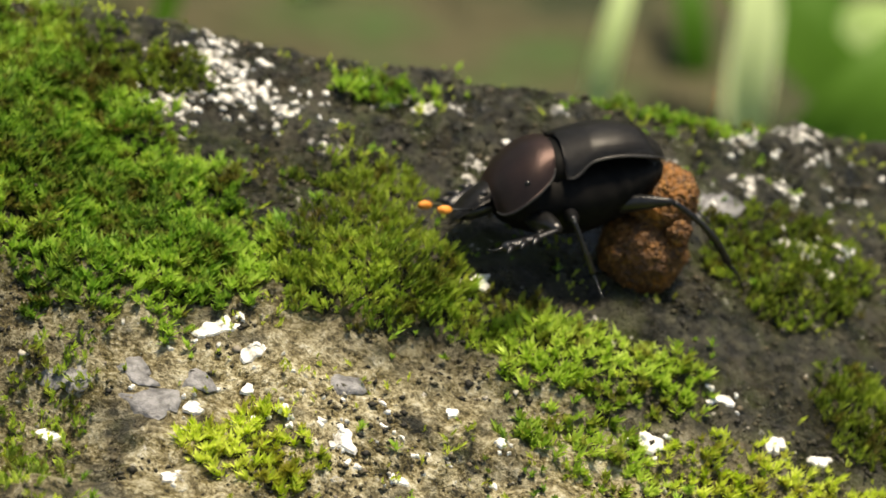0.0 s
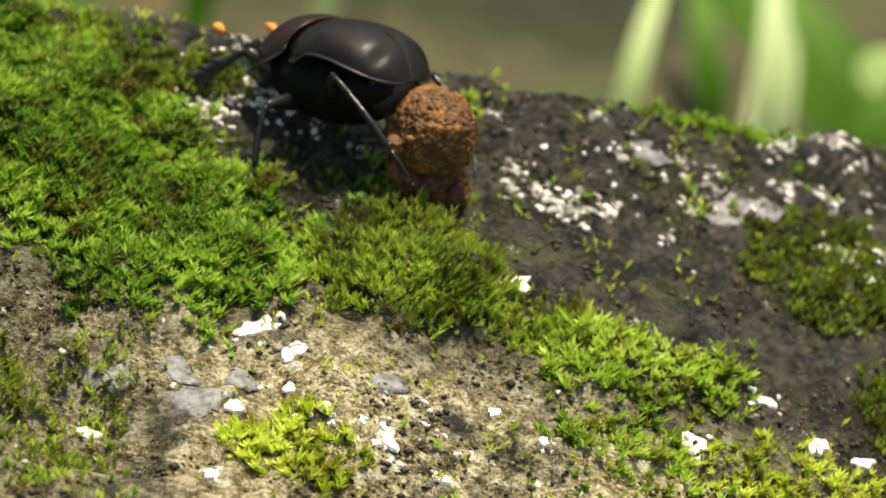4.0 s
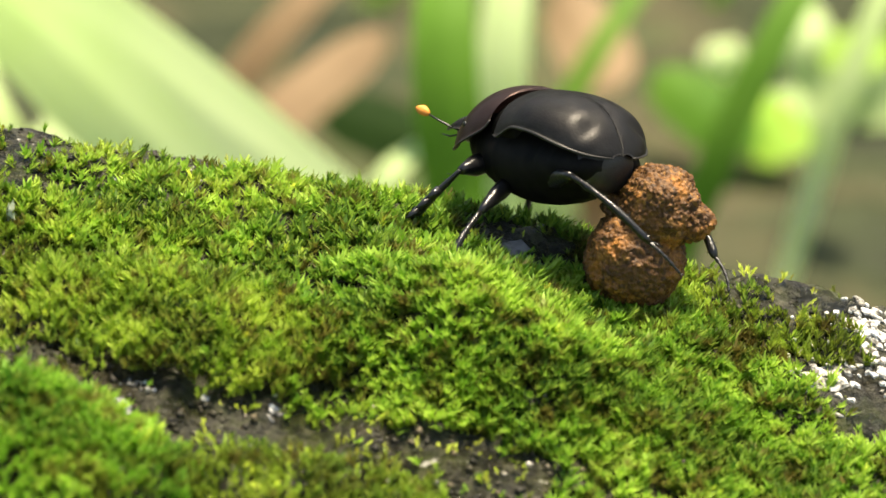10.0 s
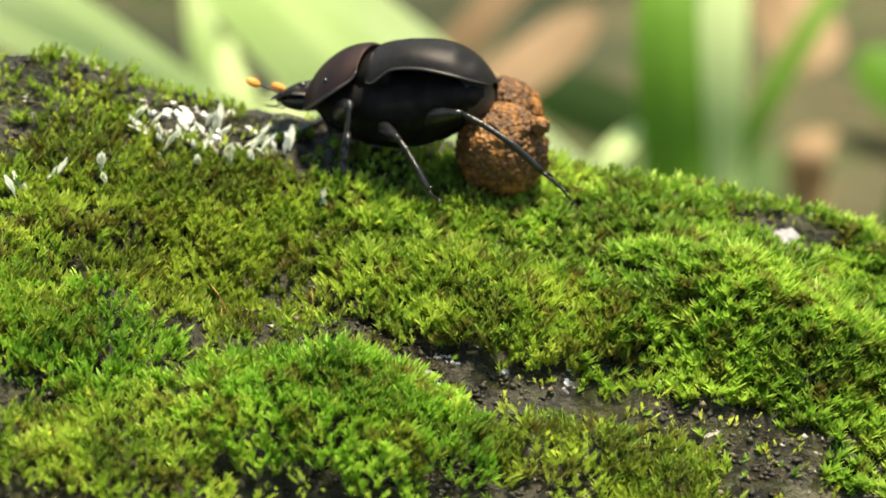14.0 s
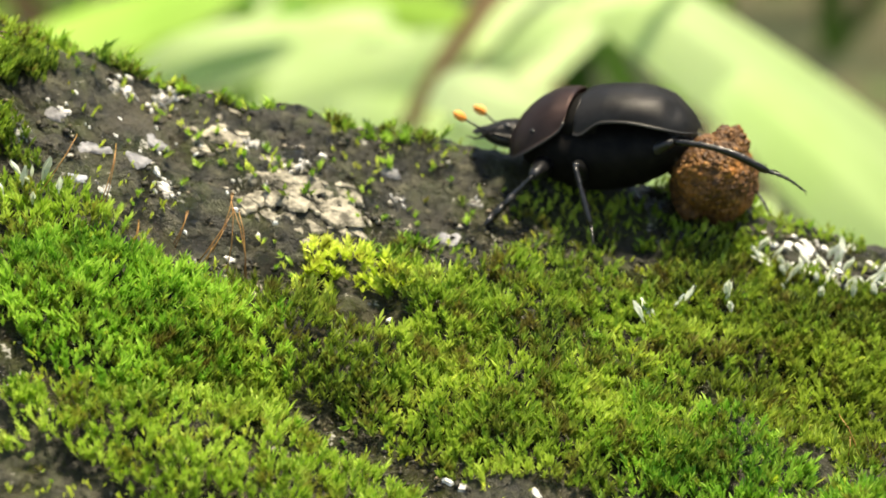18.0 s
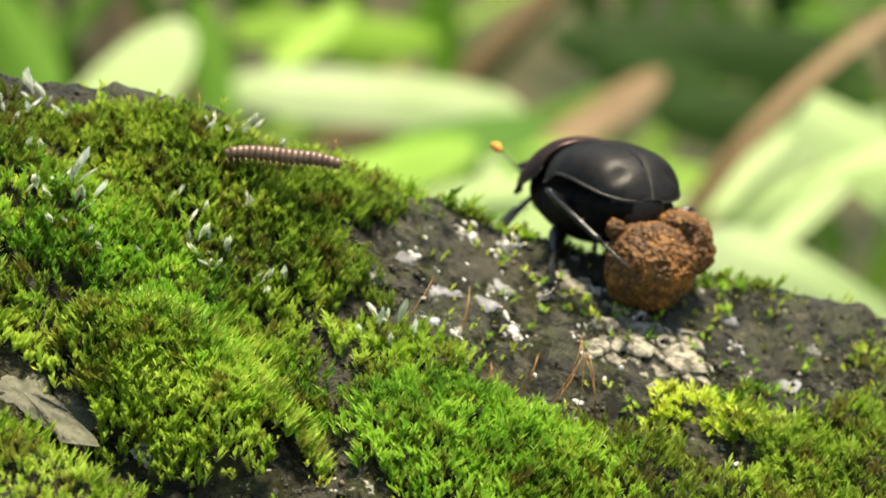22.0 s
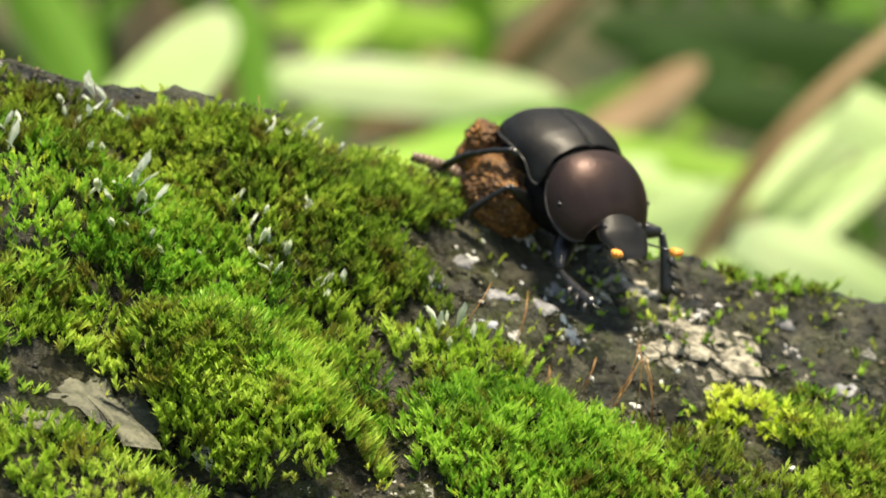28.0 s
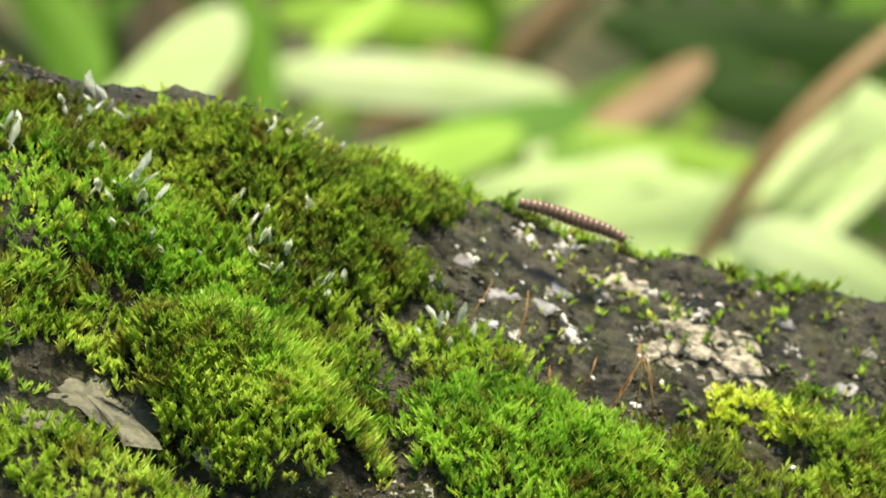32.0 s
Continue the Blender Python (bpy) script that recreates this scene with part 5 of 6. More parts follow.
BALL = [
    (0, 14.12, 212.68, -98.62, -32.8, -41.5, 34.9),
    (0.25, 12.91, 211.77, -98.6, -27.3, -51.6, 44),
    (0.4, 12.19, 211.23, -98.58, -25.3, -57.5, 50.2),
    (0.5, 12.23, 211.21, -98.23, -21.7, -56.9, 47.1),
    (0.75, 12.32, 212.69, -98.14, -40.7, -49.8, 50.5),
    (0.8, 12.33, 212.99, -98.11, -44, -48.3, 50.7),
    (1, 11.35, 212.61, -97.91, -48.9, -53.9, 63.9),
    (1.2, 10.28, 211.27, -97.54, -120.5, -71.8, 147),
    (1.25, 9.44, 211.27, -97.23, -136.9, -59, 164.4),
    (1.5, 5.24, 212.27, -96.23, -160.3, 11.5, 158.1),
    (1.6, 3.57, 212.45, -95.72, -179.4, 34.5, 140.5),
    (1.75, 3.04, 211.38, -95.82, 149.5, 46.9, 125.5),
    (2, 2.18, 209.62, -95.97, 81.5, 46.6, 74.9),
    (2.25, 2.15, 209.99, -95.89, 104, 45.2, 94.9),
    (2.5, 2.11, 210.36, -95.8, 123.6, 38.7, 111.4),
    (2.75, 0.72, 210.64, -95.38, 128.5, 34.8, 104.6),
    (3, -0.66, 210.93, -94.95, 134.9, 33.4, 98.1),
    (3.25, -2.05, 211.22, -94.53, 142.2, 34.8, 92.3),
    (3.5, -3.43, 211.53, -94.12, 150, 38.8, 87.8),
    (3.75, -4.82, 211.84, -93.7, 158.3, 45.2, 85.1),
    (4, -6.2, 212.15, -93.3, 167.7, 53.4, 85.7),
    (4.25, -7.59, 212.47, -92.89, -179.8, 62.6, 91.6),
    (4.5, -8.98, 212.8, -92.49, -157.9, 71.3, 109.3),
    (4.75, -10.37, 213.8, -91.91, -95.2, 70.7, 172.3),
    (5, -11.79, 214.79, -91.34, -68.1, 56.6, -156),
    (5.25, -12.73, 215.11, -90.69, -15.9, 44.5, -98),
    (5.5, -13.75, 216.17, -90.35, -1.7, 8.7, -73.3),
    (5.75, -15.22, 216.83, -90.05, 6.7, -31.8, -56.7),
    (6, -16.66, 217.17, -89.62, 3.4, -70, -32.5),
    (6.25, -19.04, 215.79, -88.9, 38.2, -67, -24.8),
    (6.5, -21.34, 214.32, -88.14, 87.9, -54, -35.6),
    (6.75, -22.92, 213.87, -87.79, 109.9, -39.4, -30.2),
    (7, -24.69, 215.05, -88.11, 132.4, -40, -23),
    (7.25, -26.18, 215.13, -87.88, 167.6, -42.2, -70.4),
    (7.5, -27.68, 215.15, -87.67, -163.2, -29.3, -111.7),
    (7.75, -29.63, 215.95, -87.13, -135.2, -10.7, -147),
    (8, -31.57, 216.77, -86.6, -116.8, 11.7, -175.8),
    (8.25, -33.2, 217.09, -85.99, -82.9, -4, -164.8),
    (8.5, -34.83, 217.43, -85.39, -55.7, -24.8, -152.9),
    (8.75, -35.83, 217.72, -84.95, -38.8, -55.3, -144.9),
    (9, -36.83, 218.02, -84.53, -65.1, -87.5, -99.2),
    (9.25, -37.08, 217.83, -84.4, -76.5, -82.1, -83.1),
    (9.5, -37.32, 217.64, -84.28, -77, -76.7, -78.2),
    (9.75, -37.21, 217.66, -84.2, -85.3, -75.5, -66.3),
    (10, -37.09, 217.67, -84.12, -92.2, -74, -55.7),
    (10.25, -37.54, 218.45, -84.21, -71.8, -74.4, -78.4),
    (10.5, -37.98, 219.22, -84.28, -53.2, -72.9, -99.6),
    (10.75, -38.8, 220.65, -84.16, -44.8, -72.7, -102.4),
    (11, -39.48, 221.22, -83.69, -30.9, -65, -117.8),
    (11.25, -42.57, 219.32, -82.89, -5.6, -4.1, -110.8),
    (11.5, -45.69, 217.69, -82.18, 46.3, 27.2, -70),
    (11.6, -47.15, 217.1, -81.96, 72.4, 19.4, -47.9),
    (11.75, -48.46, 217.17, -81.96, 88.8, -1.2, -38.5),
    (12, -50.65, 217.21, -81.9, 112.8, -41.2, -46.1),
    (12.25, -53.46, 215.33, -81.65, 133.1, -61, -36.1),
    (12.5, -56.34, 213.28, -81.37, -165.7, -69, -67.1),
    (12.75, -57.4, 213.26, -81.23, -176.7, -69.6, -39),
    (13, -58.45, 213.19, -81.07, -177.8, -66.7, -20.3),
    (13.25, -62.36, 214.49, -80.5, -37.1, -59.4, -168.7),
    (13.5, -65.94, 214.45, -79.4, -26.3, -15, 160.9),
    (13.75, -67.11, 215.05, -79.27, -16.7, -3.6, 135.2),
    (14, -68.28, 215.65, -79.13, -4, 5.8, 112.2),
    (14.25, -69.9, 215.55, -79.22, 3.3, 23.8, 127.5),
    (14.5, -71.42, 215.11, -79.2, 9.1, 42, 141.7),
    (14.75, -74.17, 215.24, -78.61, 51.1, 62.6, -165.5),
    (15, -76.85, 215.11, -77.94, 114.3, 56.7, -92.8),
    (15.25, -79.52, 214.88, -77.24, 142, 32.7, -56.5),
    (15.5, -82.18, 214.61, -76.54, 155.2, 4.9, -36.1),
    (15.75, -84.76, 214.04, -75.73, 168.4, -22.2, -25.1),
    (16, -87.31, 213.42, -74.93, -171.5, -47.3, -24.7),
    (16.25, -89.84, 212.73, -74.12, -125.4, -62.9, -52.9),
    (16.5, -92.36, 211.98, -73.3, -70.3, -53, -91.9),
    (16.75, -93.31, 211.92, -73.31, -61.8, -45.8, -87.2),
    (17, -94.33, 212.05, -73.39, -54.1, -38, -79.8),
    (17.25, -95.9, 210.48, -72.92, -28.9, -20.4, -87.8),
    (17.5, -97.47, 208.9, -72.44, -11.1, -0.8, -82),
    (17.6, -98.01, 208.31, -72.2, -4.8, 5.2, -76.8),
    (17.75, -98.03, 207.67, -72.06, 0.4, 4.7, -71.5),
    (18, -98.38, 207.49, -72.11, 12.5, -4.5, -53.5),
    (18.25, -101.13, 205.94, -71.53, 40.2, 50.7, -35.6),
    (18.5, -103.89, 204.32, -70.94, 150.9, 52.8, 61.9),
    (18.75, -104.97, 203.78, -71.06, -176.4, 24, 78.5),
    (19, -105.98, 203.09, -71.13, -151.9, -6.6, 76.9),
    (19.25, -107.66, 202.81, -70.72, -151.9, -14.4, 49.8),
    (19.5, -109.33, 202.51, -70.3, -155.1, -23.8, 24.8),
    (19.6, -110.01, 202.44, -70.1, -157.8, -28.8, 16.3),
    (19.75, -110.39, 201.79, -69.84, -154.5, -29.9, 0.2),
    (20, -111.68, 202.16, -69.86, -171.2, -41.5, -6.4),
    (20.25, -113.57, 202.24, -69.09, -173.6, -55.8, 13.1),
    (20.5, -115.01, 201.38, -67.99, -146.2, -65.1, -2.2),
    (20.75, -117.36, 199.69, -68.19, -85.5, -58.9, -59.7),
    (21, -119.26, 197.09, -68.07, -83.3, -29.6, -75.2),
    (21.25, -120.81, 197.72, -67, -52.9, -9.3, -122.8),
    (21.5, -122.37, 198.37, -65.91, -38.4, 15.1, -162.7),
    (21.75, -123.67, 196.11, -65.67, -72, 23.9, 127.2),
    (22, -124.95, 193.83, -65.42, -91.5, 2.8, 62),
    (22.25, -125.35, 193.59, -65.21, -91.5, 1.6, 59.5),
    (22.5, -125.75, 193.35, -64.98, -91.5, 0.4, 57.1),
    (22.75, -125.69, 193.03, -65, -90, -4.6, 58.4),
    (23, -125.64, 192.72, -65.01, -88.4, -9.8, 59.4),
    (23.25, -125.66, 192.55, -64.98, -89.8, -10.2, 59.4),
    (23.5, -125.67, 192.38, -64.94, -91.1, -10.7, 59.5),
    (23.75, -125.59, 192.29, -64.93, -92, -11, 60.9),
    (24, -125.52, 192.21, -64.93, -92.9, -11.3, 62.4),
    (24.25, -125.62, 192.22, -64.82, -91.3, -7.7, 59),
    (24.5, -125.72, 192.25, -64.72, -89.4, -3.9, 56),
    (24.6, -125.76, 192.23, -64.69, -88.7, -2.7, 54.7),
    (24.75, -125.5, 192.21, -64.8, -86.4, -3.3, 55.7),
    (25, -125.07, 192.15, -64.98, -82.9, -4.9, 57.5),
    (25.25, -125.25, 191.93, -64.94, -91.2, -0.6, 61.2),
    (25.5, -125.44, 191.7, -64.9, -99.5, 3.6, 64.6),
    (25.75, -126.71, 190.92, -64.49, -113.7, 4.3, 53.6),
    (26, -127.97, 190.11, -64.07, -127.9, -0.7, 44.4),
    (26.25, -129.23, 189.3, -63.66, -140.5, -10.7, 38.8),
    (26.5, -130.47, 188.48, -63.24, -151.5, -24, 37.4),
    (26.75, -132, 187.65, -62.49, -163.9, -41.3, 39.5),
    (27, -133.93, 187.58, -61.96, 166.6, -55.7, 55.1),
    (27.25, -136.32, 188.35, -61.7, 107.7, -56.6, 95.4),
    (27.5, -138.42, 188.54, -61.25, 64, -47.9, 128.3),
    (27.75, -140.57, 189.72, -60.58, 37.9, -21.7, 139.9),
    (28, -142.01, 189.6, -59.51, 21.6, -10.4, 151.8),
    (28.25, -144.5, 188.49, -59.07, -3.9, 0.9, 150.3),
    (28.5, -146.39, 186.36, -58.33, -25.8, 4.1, 153.9),
    (28.75, -146.17, 187.32, -58.36, -11.5, 26, 140.2),
    (29, -145.38, 187.31, -58.12, -1.4, 36.4, 126.9),
    (29.25, -147.77, 185.86, -56.27, -43.3, 34, 126.4),
    (29.5, -150.01, 184.21, -54.36, -88.6, 36.7, 120.5),
    (29.75, -151.82, 183.37, -53.33, -129.2, 40.5, 100.9),
    (29.8, -151.96, 182.85, -53.03, -137.6, 36.5, 99.4),
    (30, -152.16, 186.14, -52.6, -125.9, 47.4, 72.3),
    (30.25, -153.38, 183.92, -51.95, -158.8, 37.1, 66.8),
    (30.5, -153.8, 180.52, -50.99, 175.4, 18, 84.7),
    (30.7, -154.5, 179.7, -50.34, 162.4, 18.7, 86.2),
    (30.75, -154.37, 177.39, -50.3, 146.6, 8.2, 103.7),
    (30.8, -154.56, 175.6, -50.38, 131.1, 6.6, 117.3),
    (30.9, -158.56, 201.6, -77.38, 131.1, 6.6, 117.3),
    (31.1, -160.56, 223.6, -120.38, 131.1, 6.6, 117.3),
    (32, -160.56, 227.6, -160.38, 131.1, 6.6, 117.3),
]

MILLIPEDE = [
    (0, -47.68, 215.0, -83.14, 11.3, 3.3, 2.6),
    (16.5, -137.67, 186.8, -56.92, 10.8, 7.8, 20.5),
    (18, -145.49, 174.65, -55.82, 10.6, 8.2, 23.8),
    (18.5, -146.16, 172.79, -55.18, 10.7, 10.7, 23.7),
    (19, -147.43, 171.68, -54.16, 10.5, 8.8, 25.2),
    (19.6, -147.68, 172.49, -53.86, 10.6, 11.6, 25.2),
    (20, -147.61, 172.47, -53.93, 10.6, 11.2, 26.0),
    (20.5, -147.25, 172.97, -54.22, 10.5, 11.1, 26.6),
    (21, -146.97, 173.67, -54.5, 10.4, 10.3, 27.3),
    (21.5, -146.98, 174.06, -54.62, 10.4, 10.0, 27.3),
    (22, -146.92, 174.78, -54.85, 10.3, 8.0, 27.8),
    (22.5, -146.74, 176.23, -55.23, 10.1, 5.5, 29.0),
    (23, -146.68, 178.09, -55.58, 9.8, 1.9, 30.3),
    (24, -146.25, 180.69, -56.14, 9.7, -0.8, 30.9),
    (25, -145.37, 181.85, -56.73, 9.7, -0.5, 30.9),
    (25.5, -144.83, 182.01, -56.92, 9.9, 2.5, 30.1),
    (27.5, -144.86, 187.41, -59.14, 11.0, 17.8, 25.5),
    (28, -144.68, 188.68, -59.27, 12.0, 26.0, 22.8),
    (29, -140.93, 188.51, -59.85, 11.6, 23.0, 23.8),
    (30, -136.86, 186.05, -60.18, 12.2, 27.2, 22.4),
    (31, -135.36, 186.6, -60.86, 11.8, 24.7, 23.3),
    (32, -134.2, 187.16, -61.36, 11.3, 20.6, 24.7),
]

# seconds, by how much the head is bowed
HEAD_TILT = [
    (0, 6),
    (1, -13),
    (5, -7),
    (6, 1),
    (8, -15),
    (11, 0),
    (12, -7),
    (13, -8),
    (14, -6),
    (17, -6),
    (18, -17),
    (19, 33),
    (20, -7),
    (21, -16),
    (23, -14),
    (25, -12),
    (28, -1),
    (29, 2),
    (30, 0),
    (32, 0),
]

# where each shin ends on the body, and how far its knee is swung about the line from the hip
FRONT_LEFT = [
    (0, 7.2, 6.7, -3.7, -1.5),
    (1, 5.3, 8.2, -5.7, -0.9),
    (2, 5.2, 8.2, -2.7, 1.5),
    (3, 8, 6.5, -1.4, 0),
    (4, 8.3, 6.3, -3.1, 0),
    (5, 6.8, 7.3, -6.2, -0.9),
    (6, 4.6, 1.4, -4.1, -0.9),
    (7, 6.2, 4.1, -3.6, -0.5),
    (8, 8.6, 5.4, -4.3, -0.8),
    (9, 6.6, 6.6, -5, -0.9),
    (10, 4.9, 7, -6.4, -1.1),
    (11, 9.3, 6.7, -3.5, -0.8),
    (12, 2.5, 3.5, -6, -0.8),
    (13, 9.5, 5.5, -3.8, -0.8),
    (14, 2.5, 4.2, -6.3, -0.8),
    (15, 8.8, 5, -7.2, 0),
    (16, 8.6, 5.6, -5.7, 0),
    (17, 8.5, 5.6, -5.8, -0.9),
    (18, 6.9, 5.9, -6.3, -0.9),
    (19, 5.2, 10.3, -4.4, -1.5),
    (20, 5.6, 10.2, -3.5, -1.4),
    (21, 4.3, 9.6, -4.4, -1.1),
    (22, 7.5, 3.9, -5.5, 1.5),
    (23, 7.8, 5.2, -8.1, -0),
    (24, 7.8, 5.4, -8.3, -0.2),
    (25, 6.1, 4.2, -9.9, 0),
    (26, 7.5, 5.1, -8.9, 0),
    (27, 8.7, 5.6, -5.7, 0),
    (28, 8.4, 5.5, -5.1, 0),
    (29, 8.3, 5.5, -5, 0),
    (30, 9, 6.2, -6.3, 0),
    (32, 8.6, 5.6, -5.6, 0),
]
FRONT_RIGHT = [
    (0, 8.1, -3.6, -1, 0),
    (1, 8, 0.6, -4.2, 0.7),
    (2, 8, -4.4, -0.2, 0),
    (3, 8, -4.7, -1.2, 0),
    (4, 7.9, -4.2, -0.4, 0),
    (5, 8, -4, -0.8, 0),
    (6, 7.9, -4.3, -0.6, 0),
    (7, 8.1, -4.1, 0.9, 0),
    (8, 8.5, -5.3, -4.1, 0),
    (9, 8.2, -5.6, -8.1, 0),
    (10, 7.2, -5.3, -9, 0),
    (11, 8.5, -5.4, -4.5, 0),
    (12, 8.2, -4.7, -1.5, 0),
    (13, 8.7, -5.4, -4.6, 0),
    (14, 8.2, -0, -3.4, 0.4),
    (15, 8.1, -4.1, -1.4, 0),
    (16, 7.1, -3.9, 0.5, 0),
    (17, -0.1, -9, -6.4, 0.7),
    (18, 9.4, -7.4, -4.6, -1.4),
    (19, 7.6, -3.5, 1.7, 0),
    (20, 8.7, -5.6, -6.2, 0),
    (21, 8.6, -5.6, -5.5, 0),
    (22, 5.7, -4.6, -9.9, 0),
    (23, 6, -4.5, -9.9, 0),
    (24, 5.9, -4.3, -9.9, 0),
    (25, 5.9, -2.2, -9.9, 1),
    (26, 8.3, -4.4, -8.6, 0),
    (27, 8.9, -3.4, -8.4, 0),
    (28, 11.3, -4.2, -3.6, 1.5),
    (29, 9.7, -5.7, -3.2, 0.6),
    (30, 11.5, -0.2, -4.9, -1.4),
    (32, 8.6, -5.6, -5.6, 0),
]
MIDDLE_LEFT = [
    (0, 0.3, 5.6, -7.2, 0.3),
    (1, 0, 7.4, -8.9, 0.3),
    (2, -5.6, 6.2, -8.9, 0.6),
    (3, -0.6, 8, -6.8, 0),
    (4, -0.4, 7.6, -7.9, 0),
    (5, -0.2, 4.5, -9, -0.3),
    (6, -5, 6.6, -7.8, 0.1),
    (7, -2.4, 7.2, -6.2, 0.3),
    (8, -3.3, 9.6, -7.4, -0),
    (9, -0.8, 10.3, -7.4, -0),
    (10, -2.1, 9.4, -8.5, -0.3),
    (11, -0.3, 8, -6.2, 0.3),
    (12, -7, 5.5, -7, -1.4),
    (13, -0.7, 8.2, -7.7, -0),
    (14, -5, 6.6, -8.3, -0),
    (15, 0, 5.8, -11.1, 0),
    (16, 0.3, 6.9, -10.4, 0),
    (17, -6.7, 6.5, -7.3, -0),
    (18, -1.5, 7.7, -6.5, 0.1),
    (19, -1.6, 8.2, -5.4, 0.3),
    (20, -4.2, 9.1, -7, 0.3),
    (21, -0.5, 8, -6, -0),
    (22, -6.8, 7.1, -7, 1.2),
    (23, -5, 8.5, -7.1, -0),
    (24, -4.8, 8.6, -7.2, -0),
    (25, 6.2, 6.7, -7.6, -0.3),
    (26, -0.6, 8, -6.6, 0),
    (27, -0.4, 8.1, -7, 0),
    (28, -0.6, 8, -6.6, 0),
    (29, -0.2, 8.2, -7.5, 0),
    (30, 0.6, 9.1, -8.5, 0),
    (32, -0.6, 8, -6.6, 0),
]
MIDDLE_RIGHT = [
    (0, -1.1, -6, -2.1, 0),
    (1, -0.7, -7, -2.5, 0),
    (2, -1, -7.3, -3.3, 0),
    (3, -1, -7.4, -3.6, 0),
    (4, -1, -7.1, -3.3, 0),
    (5, -1, -7, -3.6, 0),
    (6, -1.2, -7, -2.6, 0),
    (7, -1, -6.8, -1.5, 0),
    (8, -0.7, -7.9, -5.8, 0),
    (9, -0.5, -8.1, -7.3, 0),
    (10, -0.4, -8.4, -8.3, 0),
    (11, -0.6, -8, -6.6, 0),
    (12, -1, -7.1, -2.7, 0),
    (13, -0.6, -7.9, -5.9, 0),
    (14, -1, -6.7, -3.5, 0),
    (15, -0.9, -7.2, -4.3, 0),
    (16, -1.1, -7.5, -4.6, 0),
    (17, -0.6, -8, -6.4, 0),
    (18, -1.6, -8.3, -5.6, 0.9),
    (19, -1.5, -6.2, -0.3, 0),
    (20, -0.5, -8, -7.2, 0),
    (21, -0.8, -7.8, -5.5, 0),
    (22, -0.5, -8.4, -9.1, 0),
    (23, 0.1, -8.2, -6.3, 0.6),
    (24, -0.6, -8.1, -6.5, 0.7),
    (25, -0.9, -6.8, -5.6, -1.5),
    (26, 0.4, -5.9, -11.1, 0),
    (27, 2.2, -5.3, -11.1, 0),
    (28, -1.5, -8.4, -4.6, 0),
    (29, -2.2, -8.8, -3.2, 0),
    (30, 3.3, -2.3, -7.7, 0.1),
    (32, -0.6, -8, -6.6, 0),
]
HIND_LEFT = [
    (0, -11.3, 3.2, -9.2, -0),
    (1, -14.1, 3.1, -8.3, -0.3),
    (2, -12.2, 3.8, -6.3, 0.4),
    (3, -11, 4.4, -4.6, 0),
    (4, -11, 4.4, -4.6, 0),
    (5, -13.1, 1.5, -4.5, -0),
    (6, -13.8, 3.8, -3.4, -0),
    (7, -13.3, 4.7, -1.6, -1.1),
    (8, -10.8, 5.5, -2.5, 0.1),
    (9, -11.9, 2.1, -5.4, -0),
    (10, -13.5, 1.6, -5.1, -0),
    (11, -13.6, 4.3, -5.4, 0.1),
    (12, -12.3, 4.4, -3.1, 0.1),
    (13, -12.4, 4.2, -5.5, 0.1),
    (14, -12.9, 3.8, -7, 0.1),
    (15, -11, 4.4, -4.6, 0),
    (16, -11, 4.4, -4.6, 0),
    (17, -13.5, 4.5, -2.3, -0.2),
    (18, -14.1, 3.3, -2.9, -0.2),
    (19, -11.2, 4.1, -4.9, 0.3),
    (20, -12.4, 6.8, -2.5, 0.3),
    (21, -11.4, 5.5, -7, 0.1),
    (22, -9.9, 5.5, -3, 0.3),
    (23, -9.8, 1.2, -7.1, -0.2),
    (24, -10, 1.3, -7.2, -0.2),
    (25, -7.9, 1.9, -9.4, -0),
    (26, -11, 4.4, -4.6, 0),
    (27, -11, 4.4, -4.6, 0),
    (28, -11, 4.4, -4.6, 0),
    (29, -11, 4.4, -4.6, 0),
    (30, -13.6, 1.8, -6.3, -1.1),
    (32, -11, 4.4, -4.6, 0),
]
HIND_RIGHT = [
    (0, -11, -4.4, -4.6, 0),
    (1, -11, -4.4, -4.6, 0),
    (2, -10.7, -3.2, -6.7, -0.2),
    (3, -11, -4.4, -4.6, 0),
    (4, -11, -4.4, -4.6, 0),
    (5, -13.5, -5.4, -1.9, -0.2),
    (6, -11, -4.4, -4.6, 0),
    (7, -11, -4.4, -4.6, 0),
    (8, -11, -4.4, -4.6, 0),
    (9, -13, -5.5, -5.2, -0),
    (10, -12.7, -5.7, -6.4, -0),
    (11, -14.2, -4.7, -5.1, 0.3),
    (12, -11, -4.4, -4.6, 0),
    (13, -11, -4.4, -4.6, 0),
    (14, -8.4, -8.6, -0.3, 1.5),
    (15, -11, -4.4, -4.6, 0),
    (16, -11, -4.4, -4.6, 0),
    (17, -11, -4.4, -4.6, 0),
    (18, -11, -4.4, -4.6, 0),
    (19, -11, -4.4, -4.6, 0),
    (20, -11.4, -2.7, -3.1, -0),
    (21, -10.8, -4.4, -3.5, -0),
    (22, -10.1, -2.9, -5.7, -0.3),
    (23, -11.1, -5.6, -4.6, -0.2),
    (24, -10.2, -5.6, -5, -0.2),
    (25, -9.6, -5.4, -7.9, -0.3),
    (26, -11, -4.4, -4.6, 0),
    (27, -11, -4.4, -4.6, 0),
    (28, -7.6, -7.0, -3.8, -0.1),
    (29, -6.6, -7.0, -8.2, -0.2),
    (30, -4.5, -1.3, -8.7, -1.1),
    (32, -11, -4.4, -4.6, 0),
]

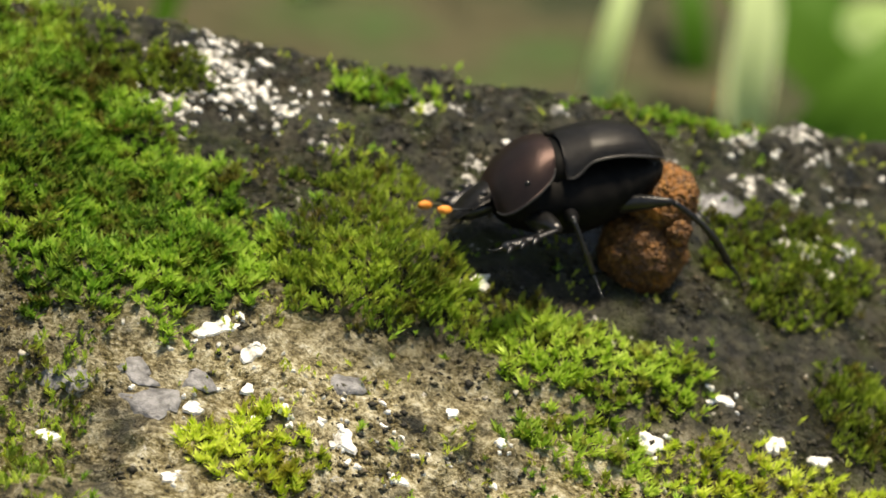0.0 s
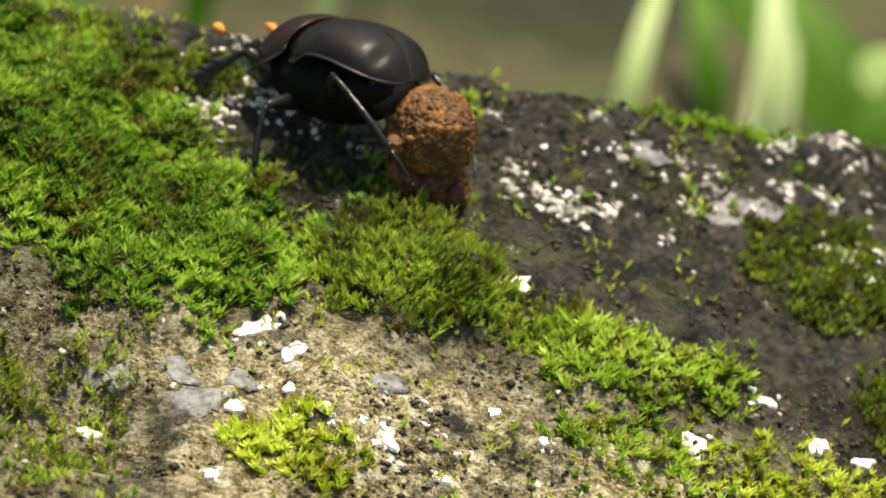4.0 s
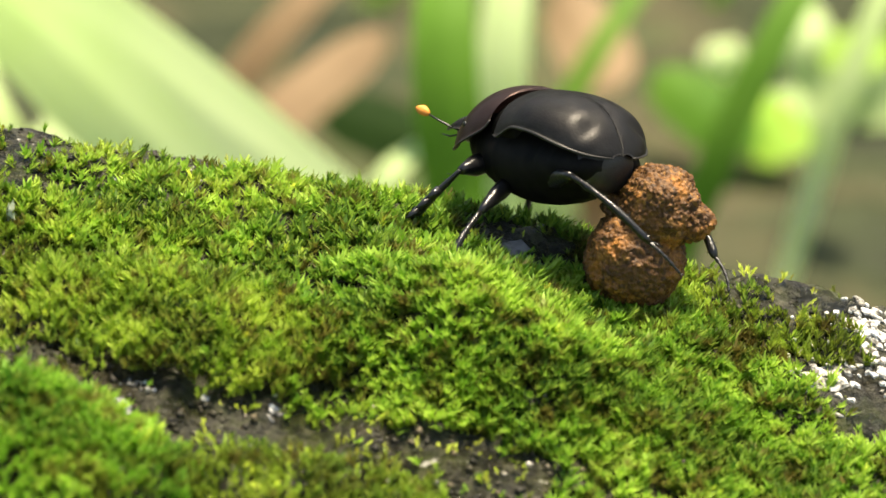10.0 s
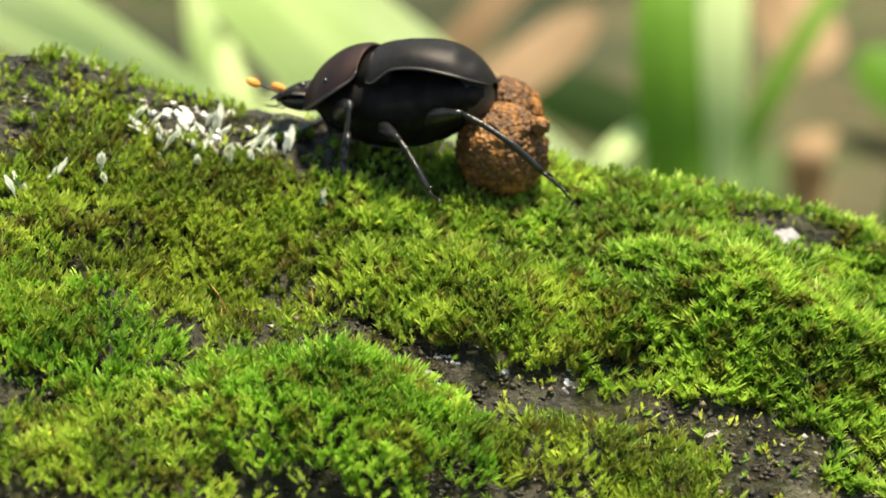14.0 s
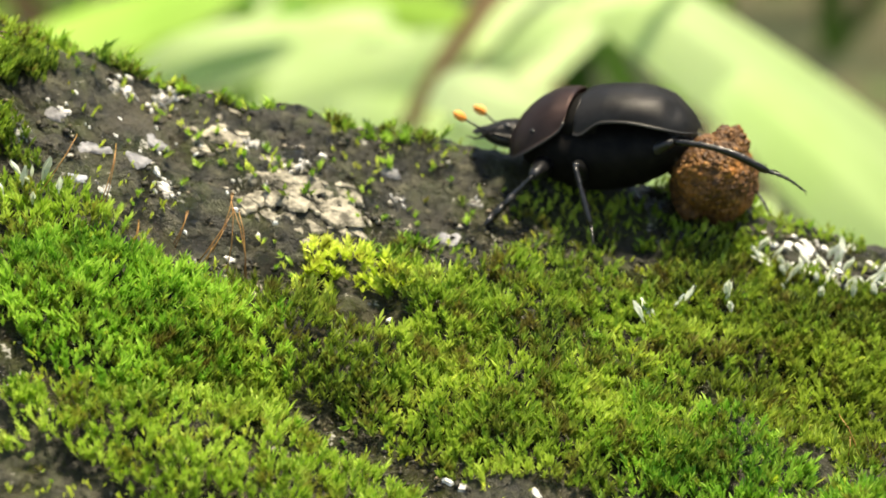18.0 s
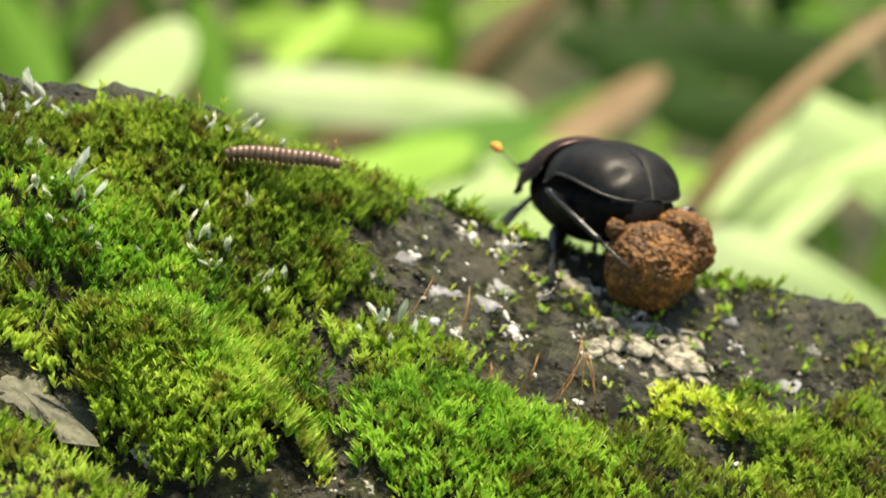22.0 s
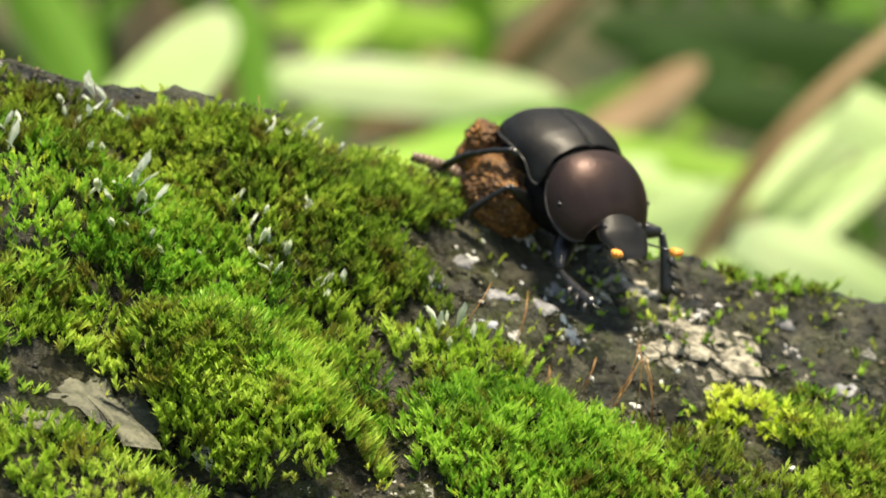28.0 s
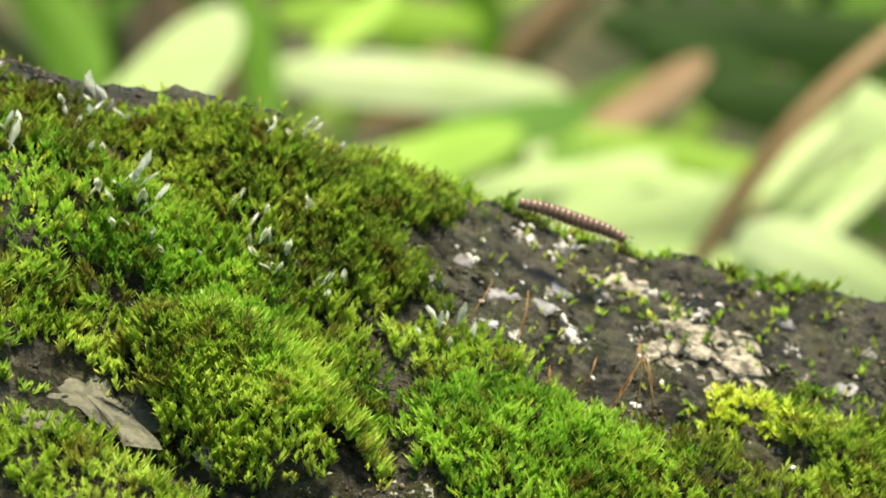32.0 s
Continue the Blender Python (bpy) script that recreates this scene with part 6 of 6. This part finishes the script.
STRIDES = {("front_leg", 1): FRONT_LEFT, ("front_leg", -1): FRONT_RIGHT, ("middle_leg", 1): MIDDLE_LEFT, ("middle_leg", -1): MIDDLE_RIGHT, ("hind_leg", 1): HIND_LEFT, ("hind_leg", -1): HIND_RIGHT}


def between(rows, t):
    """The values of the rows at t, eased from row to row."""
    for a, b_ in zip(rows, rows[1:]):
        if t <= b_[0]:
            u = min(max((t - a[0]) / (b_[0] - a[0]), 0), 1)
            u = u * u * (3 - 2 * u)
            return [p + (q - p) * u for p, q in zip(a[1:], b_[1:])]
    return list(rows[-1][1:])


def limb_pose(start, along, normal):
    x = along.normalized()
    y = (normal - x * normal.dot(x)).normalized()
    m = Matrix((x, y, x.cross(y))).transposed().to_4x4()
    m.translation = start * MM
    return m


def bend(kind, s, ankle, swing):
    """Poses of thigh and shin on the body for a shin that ends at ankle."""
    hip = Vector(HIPS[kind]) * 1
    hip.y *= s
    pole = Vector(OUTWARD[kind])
    pole.y *= s
    lf, lt = THIGH[kind], SHIN[kind]
    d = ankle - hip
    long = min(max(d.length, abs(lf - lt) + 0.3), lf + lt - 0.05)
    u = d.normalized()
    c = (lf * lf + long * long - lt * lt) / (2 * lf * long)
    v = (pole - u * pole.dot(u)).normalized()
    w = u.cross(v)
    v = v * math.cos(swing) + w * math.sin(swing)
    knee = hip + u * (c * lf) + v * (math.sqrt(max(0, 1 - c * c)) * lf)
    end = hip + u * long
    normal = v.cross(u)
    return limb_pose(hip, knee - hip, normal), limb_pose(knee, end - knee, normal)


def motions():
    walk(beetle, [(t, pose(x * MM, y * MM, z * MM, a, b_, c)) for t, x, y, z, a, b_, c in BEETLE])
    walk(ball, [(t, pose(x * MM, y * MM, z * MM, a, b_, c)) for t, x, y, z, a, b_, c in BALL])
    walk(millipede, [(t, pose(x * MM, y * MM, z * MM, a, b_, c)) for t, x, y, z, a, b_, c in MILLIPEDE])
    for ob in NODS:
        walk(ob, [(t, pose(NECK.x * MM, 0, 0, 0, a, 0)) for t, a in HEAD_TILT])
    for kind, s, (leg, shin, foot) in LEGS:
        thigh_rows, shin_rows = [], []
        side = s * (-1 if kind == "middle_leg" else 1)
        for i in range(161):
            t = i * 0.2
            x, y, z, swing = between(STRIDES[kind, s], t)
            # a short step in each second, stilled where the beetle rests
            pace = 0.0 if 9.0 < t < 11.0 or 22.8 < t < 25.1 else 0.25 if kind == "hind_leg" else 1.0
            beat = pace * side * math.sin(2 * math.pi * t)
            m, k = bend(kind, s, Vector((x + 1.3 * beat, y, z + 1.0 * max(0, beat))), swing)
            thigh_rows.append((t, m))
            shin_rows.append((t, m.inverted() @ k))
        walk(leg, thigh_rows)
        walk(shin, shin_rows)
        walk(foot, shin_rows)


motions()
